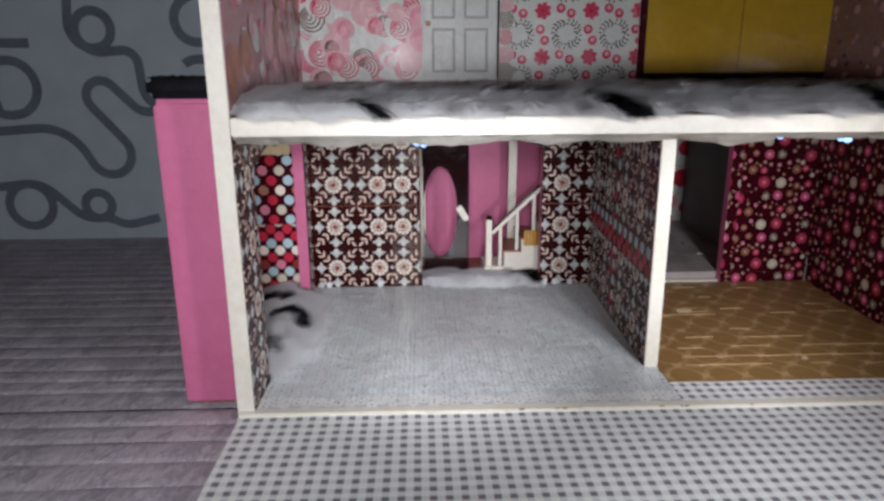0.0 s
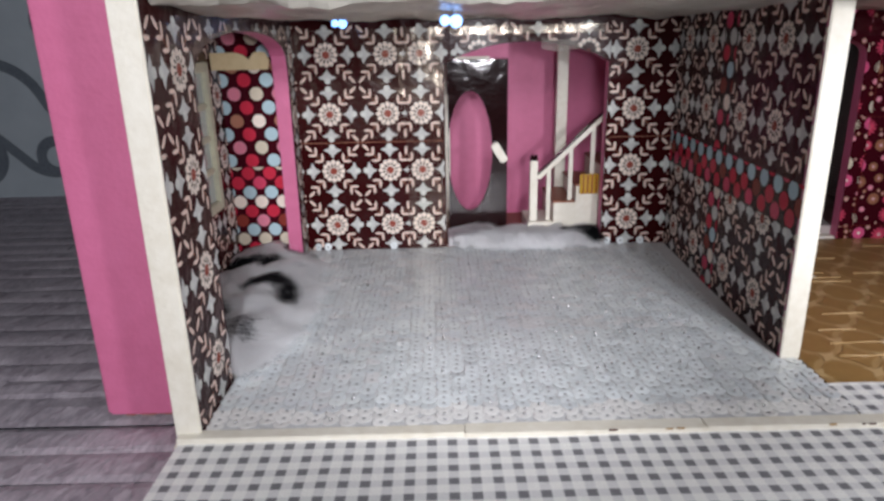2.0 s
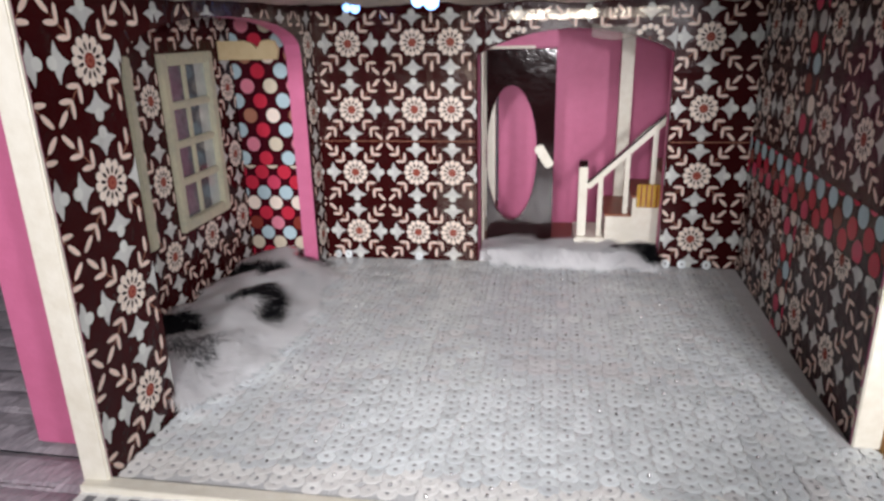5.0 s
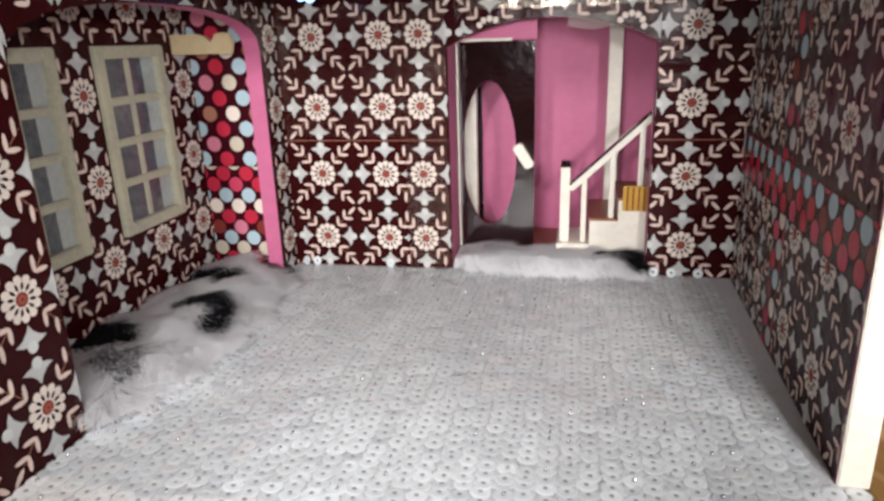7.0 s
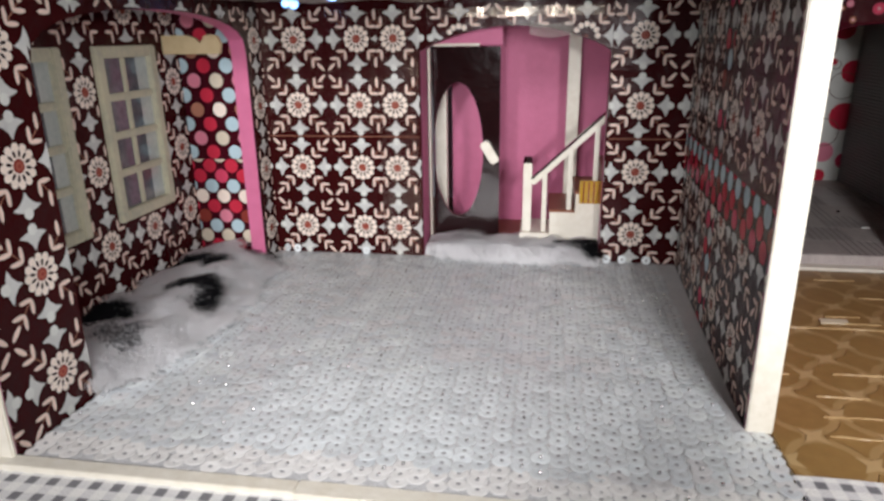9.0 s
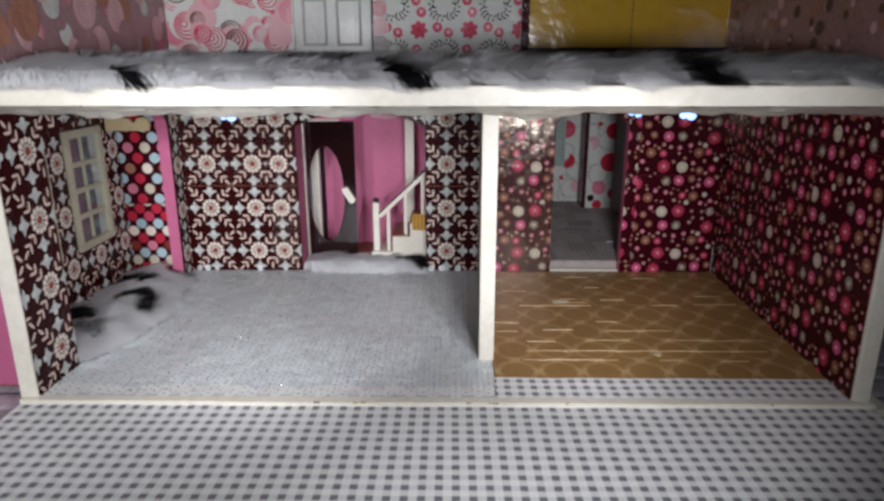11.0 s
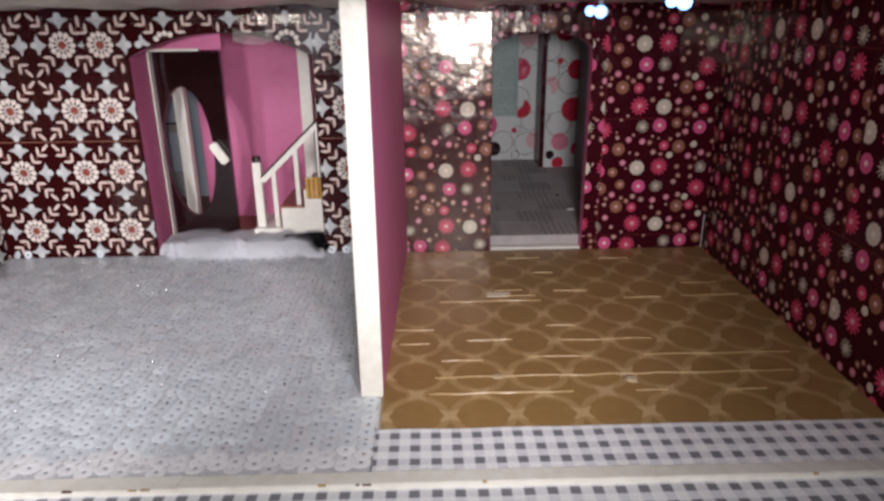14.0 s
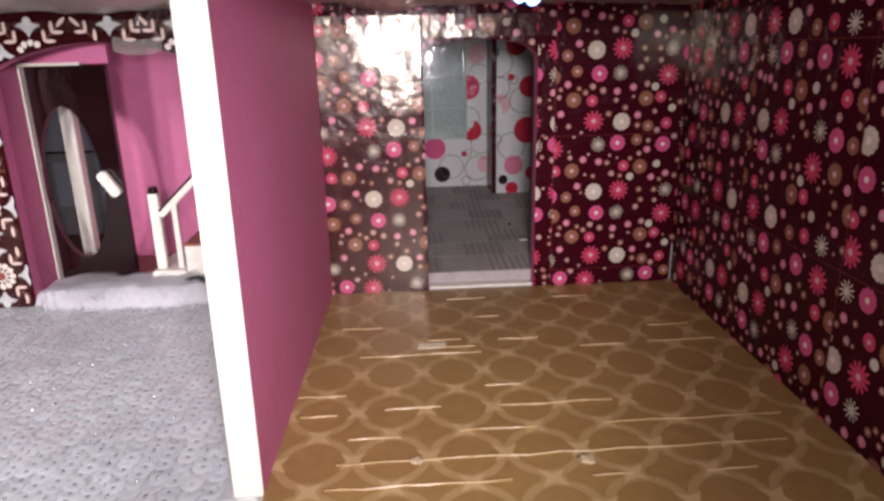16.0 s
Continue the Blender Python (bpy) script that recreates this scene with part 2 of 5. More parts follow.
def gingham_material():
    """Grey and white checked cloth, 11 mm repeat: pale stripes both ways, dark where they cross."""
    m = material("gingham_cloth", (0.86, 0.86, 0.83), 0.75, second=(0.77, 0.77, 0.75), scale=15, amount=0.3, bump=0.4, bump_scale=700)
    n, l = m.node_tree.nodes, m.node_tree.links
    b = n["Principled BSDF"]
    base = b.inputs["Base Color"].links[0].from_socket
    co, sep = n.new("ShaderNodeTexCoord"), n.new("ShaderNodeSeparateXYZ")
    l.new(co.outputs["Object"], sep.inputs[0])
    bands = []
    for axis in ("X", "Y"):
        scaled, wave, soft = n.new("ShaderNodeMath"), n.new("ShaderNodeMath"), n.new("ShaderNodeMapRange")
        scaled.operation, wave.operation = "MULTIPLY", "SINE"
        scaled.inputs[1].default_value = 2 * math.pi / 0.0112
        l.new(sep.outputs[axis], scaled.inputs[0])
        l.new(scaled.outputs[0], wave.inputs[0])
        soft.inputs["From Min"].default_value, soft.inputs["From Max"].default_value = -0.05, 0.25
        l.new(wave.outputs[0], soft.inputs["Value"])
        bands.append(soft.outputs["Result"])
    both, either = n.new("ShaderNodeMath"), n.new("ShaderNodeMath")
    both.operation, either.operation = "MULTIPLY", "MAXIMUM"
    for node in (both, either):
        l.new(bands[0], node.inputs[0])
        l.new(bands[1], node.inputs[1])
    for mask, tone, strength in ((either, (0.58, 0.58, 0.60, 1), 0.55), (both, (0.13, 0.13, 0.145, 1), 0.90)):
        mix, k = n.new("ShaderNodeMix"), n.new("ShaderNodeMath")
        mix.data_type = "RGBA"
        k.operation = "MULTIPLY"
        k.inputs[1].default_value = strength
        l.new(mask.outputs[0], k.inputs[0])
        l.new(k.outputs[0], mix.inputs["Factor"])
        l.new(base, mix.inputs["A"])
        mix.inputs["B"].default_value = tone
        base = mix.outputs["Result"]
    l.new(base, b.inputs["Base Color"])
    return m


gingham = gingham_material()


# ---- mesh helpers ----
class Shape:
    """Collects faces with material slots, and makes one mesh object of them."""

    def __init__(self):
        self.v, self.f, self.m, self.mats = [], [], [], []

    def slot(self, mat):
        if mat not in self.mats:
            self.mats.append(mat)
        return self.mats.index(mat)

    def face(self, pts, mat):
        k = len(self.v)
        self.v += [tuple(p) for p in pts]
        self.f.append(tuple(range(k, k + len(pts))))
        self.m.append(self.slot(mat))

    def box(self, lo, hi, mat, bevel=0.0, turn=None):
        bm = bmesh.new()
        size = [b - a for a, b in zip(lo, hi)]
        mid = [(a + b) / 2 for a, b in zip(lo, hi)]
        bmesh.ops.create_cube(bm, size=1.0, matrix=Matrix.Diagonal((*size, 1)))
        if bevel:
            bmesh.ops.bevel(bm, geom=bm.edges[:], offset=bevel, segments=2, affect="EDGES")
        self.take(bm, mat, Matrix.Translation(mid) @ (turn or Matrix()))

    def take(self, bm, mat, m=None):
        m = m or Matrix()
        k = len(self.v)
        bm.verts.index_update()
        self.v += [tuple(m @ v.co) for v in bm.verts]
        for f in bm.faces:
            self.f.append(tuple(k + v.index for v in f.verts))
            self.m.append(self.slot(mat))
        bm.free()

    def prism(self, outline, place, depth, mat, side=None, back=None):
        """A slab with an outline in its own plane; place(u, v, w) gives the world's point, w runs from 0 to depth."""
        self.face([place(u, v, 0) for u, v in outline], mat)
        self.face([place(u, v, depth) for u, v in reversed(outline)], back or mat)
        for i, (u, v) in enumerate(outline):
            a, b = outline[i - 1], (u, v)
            self.face([place(*b, 0), place(*a, 0), place(*a, depth), place(*b, depth)], side(a, b) if side else mat)

    def object(self, name, parent=None, smooth=False):
        me = bpy.data.meshes.new(name)
        me.from_pydata(self.v, [], self.f)
        for mat in self.mats:
            me.materials.append(mat)
        me.polygons.foreach_set("material_index", self.m)
        if smooth:
            me.polygons.foreach_set("use_smooth", [True] * len(self.f))
        me.update()
        ob = new(name, me)
        if parent:
            ob.parent = parent
        return ob


def fix_normals(ob):
    bm = bmesh.new()
    bm.from_mesh(ob.data)
    bmesh.ops.remove_doubles(bm, verts=bm.verts[:], dist=1e-6)
    bmesh.ops.recalc_face_normals(bm, faces=bm.faces[:])
    bm.to_mesh(ob.data)
    bm.free()
    return ob


def structure(ob, label, category):
    return tagged(ob, label, category, kind="structure")


def thing(name, label, category, group="", at=(0, 0, 0)):
    ob = new(name)
    ob.location = at
    ob.empty_display_size = 0.02
    return tagged(ob, label, category, group)


def part(name, shape, parent, label="", smooth=False, kind=""):
    ob = shape.object(name, parent, smooth)
    ob.matrix_parent_inverse = Matrix.Translation(parent.matrix_basis.translation).inverted() if parent.parent is None else Matrix()
    return tagged(ob, label, kind=kind)


def solid(lo, hi, mat, bevel=0.0, turn=None):
    s = Shape()
    s.box(lo, hi, mat, bevel, turn)
    return s


def rod(a, b, r, mat, sides=10, r2=None):
    s = Shape()
    a, b = Vector(a), Vector(b)
    bm = bmesh.new()
    bmesh.ops.create_cone(bm, cap_ends=True, segments=sides, radius1=r, radius2=r if r2 is None else r2, depth=(b - a).length)
    s.take(bm, mat, Matrix.Translation((a + b) / 2) @ (b - a).to_track_quat("Z", "Y").to_matrix().to_4x4())
    return s


# ---- printed patterns ----
def ring_points(cx, cy, rx, ry, n=10, turn=0.0):
    c, s = math.cos(turn), math.sin(turn)
    out = []
    for i in range(n):
        a = 2 * math.pi * i / n
        x, y = rx * math.cos(a), ry * math.sin(a)
        out.append((cx + c * x - s * y, cy + s * x + c * y))
    return out


def clip(poly, u0, u1, v0, v1):
    for axis, bound, sign in ((0, u0, 1), (0, u1, -1), (1, v0, 1), (1, v1, -1)):
        out = []
        for i, p in enumerate(poly):
            q = poly[i - 1]
            ip, iq = (p[axis] - bound) * sign >= 0, (q[axis] - bound) * sign >= 0
            if ip != iq:
                t = (bound - q[axis]) / (p[axis] - q[axis])
                out.append((q[0] + t * (p[0] - q[0]), q[1] + t * (p[1] - q[1])))
            if ip:
                out.append(p)
        poly = out
        if len(poly) < 3:
            return []
    return poly


class Print:
    """Flat ink shapes in sheet coordinates: (layer, material, convex polygon)."""

    def __init__(self):
        self.items = []

    def disc(self, layer, mat, x, y, r, ry=None, n=10, turn=0.0):
        self.items.append((layer, mat, ring_points(x, y, r, ry or r, n, turn)))

    def loop(self, layer, mat, x, y, r, width, n=16, start=0.0, sweep=6.2832):
        for i in range(n):
            a, b = start + sweep * i / n, start + sweep * (i + 1) / n
            self.items.append((layer, mat, [(x + q * math.cos(w), y + q * math.sin(w)) for q, w in ((r, a), (r + width, a), (r + width, b), (r, b))]))

    def star(self, layer, mat, x, y, pts):
        for i, p in enumerate(pts):
            q = pts[i - 1]
            self.items.append((layer, mat, [(x, y), (x + q[0], y + q[1]), (x + p[0], y + p[1])]))

    def lay(self, shape, place, u0, u1, v0, v1, open_at=None):
        for layer, mat, poly in self.items:
            poly = clip(poly, u0, u1, v0, v1)
            if poly and not (open_at and any(open_at(u, v) for u, v in poly)):
                shape.face([place(u, v, -0.00012 * (layer + 1)) for u, v in poly], mat)


def tile_flower(pr, x, y):
    for i in range(12):
        a = 2 * math.pi * i / 12
        pr.disc(0, cream_print, x + 0.0092 * math.cos(a), y + 0.0092 * math.sin(a), 0.0026, 0.0024, 8, a)
        pr.disc(2, black_paper, x + 0.0063 * math.cos(a + 0.26), y + 0.0063 * math.sin(a + 0.26), 0.0020, 0.0009, 8, a + 0.26)
    pr.disc(1, cream_print, x, y, 0.0088, n=18)
    pr.disc(2, rust_print, x, y, 0.0037, n=14)
    pr.disc(3, red_brown, x, y, 0.0024, n=12)
    pr.disc(4, rust_print, x, y, 0.0011, n=8)


def spade_half(width, length):
    """One half of the spade's outline: tip, hollow flank, wing, rounded foot."""
    return [(0.0, length), (0.20 * width, 0.58 * length), (0.52 * width, 0.24 * length), (width, 0.02 * length), (0.66 * width, -0.16 * length), (0.3 * width, -0.26 * length)]


HALF = spade_half(0.0094, 0.0085)
SPADE = HALF + [(-u, v) for u, v in reversed(HALF[1:])]


def tile_print(u0, u1, v0, v1, cols, rows, pu=0.0575, pv=0.0567):
    """The brown tile paper: daisies on a grid, pale spades between them, leaf chevrons on the diagonals."""
    pr = Print()
    for x in cols:
        for y in rows:
            tile_flower(pr, x, y)
            for k in range(4):
                a = k * math.pi / 2
                c, s = math.cos(a), math.sin(a)
                cx, cy = x - s * 0.0213, y + c * 0.0213
                pr.star(0, blue_print, cx, cy, [(c * -px - s * -py, s * -px + c * -py) for px, py in SPADE])
                pr.disc(1, white_paper, x - s * 0.0243, y + c * 0.0243, 0.0031, n=12)
            for sx in (-1, 1):
                for sy in (-1, 1):
                    ox, oy = x + sx * pu / 2, y + sy * pv / 2
                    dx, dy = -sx * 0.7071, -sy * 0.7071
                    base = math.atan2(dy, dx)
                    pr.disc(0, leaf_print, ox + dx * 0.0070, oy + dy * 0.0070, 0.0048, 0.0015, 8, base)
                    pr.disc(0.4, tan_print, ox + dx * 0.0185, oy + dy * 0.0185, 0.0080, 0.0003, 6, base)
                    for d in (0.0170, 0.0258):
                        ax, ay = ox + dx * d, oy + dy * d
                        for t in (-0.785, 0.785):
                            pr.disc(1 + 0.15 * (t > 0) + 0.3 * (d > 0.02), leaf_print, ax - 0.0038 * math.cos(base + t), ay - 0.0038 * math.sin(base + t), 0.0045, 0.0014, 8, base + t)
    return pr


def dot_print(u0, u1, v0, v1, rows, pu=0.0210, pv=0.0095, r=0.0064):
    """Polka dots in staggered rows; each row repeats its own short run of colours."""
    pr = Print()
    j, y = 0, v0
    while y < v1 + pv:
        run, k = rows[j % len(rows)], 0
        x = u0 - pu + (pu / 2 if j % 2 else 0)
        while x < u1 + pu:
            pr.disc(0, run[k % len(run)], x, y, r, n=18)
            x, k = x + pu, k + 1
        y, j = y + pv, j + 1
    return pr


DOTS_ACROSS = [(pink_print, red_print), (red_print,), (lime_print,), (sky_print,), (rose_print, rust_print), (red_print,), (cream_print,), (sky_print,)]
DOTS_DOWN = [(red_print, sky_print), (lime_print, rose_print), (red_print, sky_print), (cream_print, tan_print)]


def daisy(pr, x, y, r, mat, petals, heart, phase=0.0):
    for i in range(petals):
        a = phase + 2 * math.pi * i / petals
        pr.disc(0, mat, x + 0.62 * r * math.cos(a), y + 0.62 * r * math.sin(a), 0.40 * r, (1.5 if petals > 12 else 2.2) * r / petals, 8, a)
    pr.disc(1, mat, x, y, 0.5 * r, n=10)
    pr.disc(2, heart, x, y, 0.26 * r, n=8)


# one printed sheet of the maroon paper, in mm from its lower left corner; it repeats every 113 mm
STARS = [(-0.5, 102.5), (55.5, 67.5), (93.5, 46.5), (34.5, 11.5)]
ROSETTES = [(52.5, 106.5), (90.5, 104.5), (-2.5, 63.5), (37.5, 48.5)]
CREAMS = [(34.5, 66.5), (57.5, 10.5)]
SPARKS = [(36.5, 105.5), (54.5, 48.5), (95.5, 66.5), (-1.5, 7.5)]
TAN_STARS = [(15.5, 84.5), (72.5, 86.5), (17.5, 28.5), (76.5, 28.5), (0.5, 46.5)]
TAN_ROUNDS = [(68.5, 108.5), (11.5, 62.5), (19.5, 50.5), (79.5, 6.5)]
RED_ROUNDS = [(1.5, 84.5), (58.5, 87.5), (32.5, 27.5), (88.5, 29.5), (94.5, 8.5)]
WHITE_DOTS = [(86.5, 88.5), (64.5, 78.5), (83.5, 37.5), (98.5, 20.5)]
PINK_BUDS = [(24.5, 93.5), (82.5, 77.5), (20.5, 71.5), (65.5, 37.5), (7.5, 17.5), (70.5, 15.5), (12.5, 40.5), (77.5, 100.5), (37.5, 91.5), (52.5, 34.5), (94.5, 80.5)]


def rayed(pr, x, y, r, mat, petals, heart, heart_r, phase=0.0, inner=0.55, blunt=0.5):
    """A flower whose petals are blunt rays out of a round middle."""
    for i in range(petals):
        a = phase + 2 * math.pi * i / petals
        w = math.pi / petals
        pts = [(inner * r, a - w), (r * 0.93, a - w * blunt), (r, a), (r * 0.93, a + w * blunt), (inner * r, a + w)]
        pr.items.append((0, mat, [(x, y)] + [(x + q * math.cos(b), y + q * math.sin(b)) for q, b in pts]))
    pr.disc(1, heart, x, y, heart_r * r, n=10)


def blossom_sheet(x0, y0, u0, u1, v0, v1, seed):
    """Pink, cream and brown flowers on one sheet of the maroon paper that starts at x0, y0."""
    rnd, pr, taken, step = random.Random(seed), Print(), [], 113.0

    def each(spots, r):
        for x, y in spots:
            taken.append((x, y, r))
            for i in range(-3, 4):
                for j in range(-2, 3):
                    u, v = x0 + (x + i * step) / 1000, y0 + (y + j * step) / 1000
                    if u0 - 0.01 < u < u1 + 0.01 and v0 - 0.01 < v < v1 + 0.01:
                        yield u, v, r / 1000, 0.37 * x

    for x, y, r, ph in each(STARS, 8.6):
        rayed(pr, x, y, r, pink_print, 12, pale_rose, 0.22, ph, 0.52, 0.40)
    for x, y, r, ph in each(ROSETTES, 6.6):
        rayed(pr, x, y, r, hot_print, 10, cream_print, 0.26, ph, 0.9, 0.7)
    for x, y, r, ph in each(CREAMS, 7.3):
        rayed(pr, x, y, r, lime_print, 12, cream_print, 0.28, ph, 0.86, 0.7)
    for x, y, r, ph in each(SPARKS, 6.2):
        rayed(pr, x, y, r, lime_print, 11, lime_print, 0.2, ph, 0.26, 0.26)
    for x, y, r, ph in each(TAN_STARS, 6.4):
        rayed(pr, x, y, r, tan_flower, 14, pale_rose, 0.26, ph, 0.78, 0.5)
    for x, y, r, ph in each(TAN_ROUNDS, 4.7):
        rayed(pr, x, y, r, tan_flower, 12, pale_rose, 0.3, ph, 0.92, 0.8)
    for x, y, r, ph in each(RED_ROUNDS, 4.7):
        rayed(pr, x, y, r, pink_print, 12, pale_rose, 0.3, ph, 0.92, 0.8)
    for x, y, r, ph in each(WHITE_DOTS, 3.2):
        pr.disc(0, lime_print, x, y, r, n=12)
    for x, y, r, ph in each(PINK_BUDS, 2.9):
        pr.disc(0, rose_print, x, y, r, n=12)
        pr.disc(1, pale_rose, x, y, 0.35 * r, n=8)
    for size, count in ((2.6, 18), (2.1, 14), (1.4, 10)):
        spots = []
        for _ in range(count):
            for _ in range(200):
                x, y = rnd.uniform(0, step), rnd.uniform(0, step)
                if all(math.hypot((x - a + step / 2) % step - step / 2, (y - b + step / 2) % step - step / 2) > size + r + 1.0 for a, b, r in taken):
                    spots.append((x, y))
                    taken.append((x, y, size))
                    break
        for k, (x, y, r, ph) in enumerate(each(spots, size)):
            pr.disc(0, (bud_print, tan_flower)[int(ph * 10) % 2], x, y, r, n=10)
            pr.disc(1, pale_rose, x, y, 0.4 * r, n=8)
    return pr


def disc_paper(spots, x0, x1, z0, z1):
    """White paper with discs and thin rings at the places given: x, z, radius, material, None for a ring."""
    pr = Print()
    for k, (x, z, r, mat) in enumerate(spots):
        if mat:
            pr.disc(0.25 * k, mat, x, z, r, n=24)
        else:
            pr.loop(8 + 0.2 * k, umber_print, x, z, r, 0.0008, 30)
    return pr


def swirl_rings(u0, u1, v0, v1, seed):
    """Overlapping discs and spirals in pinks and brown on white."""
    rnd, pr = random.Random(seed), Print()
    for i in range(int((u1 - u0) * (v1 - v0) / 0.00028)):
        x, y, r = rnd.uniform(u0, u1), rnd.uniform(v0, v1), rnd.uniform(0.009, 0.019)
        layer = i * 0.16
        if i % 3 == 0:
            pr.disc(layer, rnd.choice((white_paper, rose_print, pale_rose, pale_rose)), x, y, r, n=20)
            continue
        ink = rnd.choice((pink_print, pink_print, umber_print, rose_print))
        pr.disc(layer, rnd.choice((white_paper, pale_rose)), x, y, r, n=20)
        for q in range(4):
            pr.loop(layer + 0.08, ink, x + 0.0012 * q, y - 0.0006 * q, r * (0.14 + 0.21 * q), r * 0.10, 20)
    return pr


# ---- the room round the house ----
GROUND, FAR, X_PRINT = -0.012, 1.210, -0.770
s = Shape()
rnd = random.Random(4)
rows, y = [], -0.9
while y < FAR:
    rows.append(y)
    y += 0.031 + rnd.uniform(-0.006, 0.007)
rows.append(FAR + 0.02)
for y0, y1 in zip(rows, rows[1:]):
    sag = rnd.uniform(0.0012, 0.0022)
    for i in range(58):
        x0, x1 = -1.3 + 0.05 * i, -1.25 + 0.05 * i
        for k in range(5):
            quad = []
            for x, q in ((x0, k), (x1, k), (x1, k + 1), (x0, k + 1)):
                wave = 0.0016 * noise.noise((x * 9, y0 * 7, 3)) if q == 0 else 0.0016 * noise.noise((x * 9, y1 * 7, 3)) if q == 5 else 0.0
                quad.append((x, y0 + (y1 - y0) * q / 5 + wave, GROUND - sag + sag * math.sin(math.pi * q / 5) ** 0.5 + 0.0006 * noise.noise((x * 20, y0 * 50 + q, 6))))
            s.face(quad, mat_cloth)
for y0, y1 in zip(rows, rows[1:]):
    if y0 < -0.45 or y0 > FAR - 0.04:
        continue
    bold = rnd.choice((0.25, 0.5, 0.6, 1.0, 1.3))
    x = -1.1
    while x < 1.5:
        w, h = rnd.uniform(0.004, 0.03), rnd.uniform(0.0004, 0.0013) * bold
        y = y0 + 0.0016 * noise.noise((x * 9, y0 * 7, 3))
        s.face([(x, y - h, GROUND + 0.0003), (x + w, y - h * rnd.random(), GROUND + 0.0003), (x + w, y + h, GROUND + 0.0005), (x, y + h * rnd.random(), GROUND + 0.0005)], mat_thread)
        x += w + (rnd.uniform(0.0, 0.012) if rnd.random() < 0.5 + 0.3 * bold else rnd.uniform(0.02, 0.10))
    x = -1.1
    while x < 1.3:
        w, lean = rnd.uniform(0.002, 0.011), rnd.uniform(-0.2, 0.7)
        a, b = y0 + (y1 - y0) * rnd.uniform(0.08, 0.3), y0 + (y1 - y0) * rnd.uniform(0.5, 0.9)
        mid, dx = (a + b) / 2, lean * (b - a)
        s.face([(x + 0.3 * w, a, GROUND + 0.0003), (x + 0.7 * w, a, GROUND + 0.0003), (x + w + dx / 2, mid, GROUND + 0.0005), (x + 0.7 * w + dx, b, GROUND + 0.0003), (x + 0.3 * w + dx, b, GROUND + 0.0003), (x + dx / 2, mid, GROUND + 0.0005)],
               mat_shade if rnd.random() < 0.45 else mat_weft)
        x += w + rnd.expovariate(1 / 0.016)
structure(s.object("ground"), "grey-purple ribbed mat with pale seams under the dollhouse", "floor")


def strand(shape, x, z, heading, bends, place, width=0.0080, unit=0.00099):
    """A curling line of even width: bends are (length, 0) for a straight run or (radius, turn in degrees)."""
    i, last, h = 0, None, radians(heading)
    for size, turn in bends:
        run = size if not turn else size * abs(radians(turn))
        n = max(2, int(run / 6))
        for k in range(n):
            h += radians(turn) / n / 2
            x, z = x + math.cos(h) * run / n * unit, z + math.sin(h) * run / n * unit
            h += radians(turn) / n / 2
            nx, nz = -math.sin(h) * width, math.cos(h) * width
            edge = [(x + nx, z + nz), (x - nx, z - nz)]
            if last:
                i += 1
                shape.face([place(*last[0], i), place(*last[1], i), place(*edge[1], i), place(*edge[0], i)], swirl_print)
            last = edge


# the print's repeat: where each line begins, its first heading, then its bends
CURLS = [
    (-0.015, 0.084, 6, ((62, 0), (70, -8), (39, -352), (60, -50), (48, 0), (55, 55), (24, 352), (60, -32), (40, 42), (48, 0))),
    (0.000, 0.184, 4, ((88, 0), (85, -66), (22, 0), (37, 192), (80, 0), (27, -176), (50, 0), (35, 52), (60, -14), (30, 0))),
    (0.172, 0.425, -96, ((56, 0), (40, 104), (31, 285), (42, 72), (30, 0), (26, -92), (36, 0), (40, 96), (40, 0))),
    (0.020, 0.295, 42, ((47, -205), (60, -40), (30, 0))),
    (0.388, 0.418, -150, ((26, 0), (38, 150), (44, 0))),
]

s = Shape()
s.box((-1.3, FAR, -0.1), (1.6, FAR + 0.05, 1.3), grey_wall)
for row in range(3):
    for col in range(8):
        x0 = X_PRINT - 0.332 * 2 + 0.332 * col + 0.10 * row
        if -0.40 < x0 < 0.45:
            continue
        for x, z, heading, bends in CURLS:
            strand(s, x0 + x, z + 0.44 * row, heading, bends, lambda u, v, i: (u, FAR - 0.0006 - 0.000002 * i, max(v, -0.02)))
structure(s.object("wall_far"), "grey-blue room wall with a dark curling line print", "wall")
for name, lo, hi in (("wall_room_west", (-1.35, -0.95, -0.1), (-1.3, FAR + 0.05, 1.3)), ("wall_room_east", (1.6, -0.95, -0.1), (1.65, FAR + 0.05, 1.3)),
                     ("wall_room_south", (-1.3, -0.95, -0.1), (1.6, -0.9, 1.3)), ("ceiling_room", (-1.35, -0.95, 1.3), (1.65, FAR + 0.05, 1.35))):
    structure(solid(lo, hi, room_paint).object(name), "plain grey painted shell of the dark room", "ceiling" if "ceiling" in name else "wall")

# ---- house: base, floors, slabs ----
XL, XR, YF, YB, ZC = -0.150, 0.516, 0.518, 0.859, 0.230
XRB = 0.5295
SPLAY = (XRB - XR) / (YB - YF)
DX0, DX1, DY, SLANT = 0.2160, 0.2290, 0.593, 0.0085
s = Shape()
nx, ny = 70, 60
for i in range(nx):
    for j in range(ny):
        quad = []
        for a, b in ((i, j), (i + 1, j), (i + 1, j + 1), (i, j + 1)):
            x, y = -0.161 + 0.689 * a / nx, -0.30 + 0.812 * b / ny
            z = 0.0009 * noise.noise((x * 6, y * 45, 0.3)) + 0.0006 * noise.noise((x * 30, y * 30, 2.0)) - 0.001
            quad.append((x, y, z))
        s.face(quad, gingham)
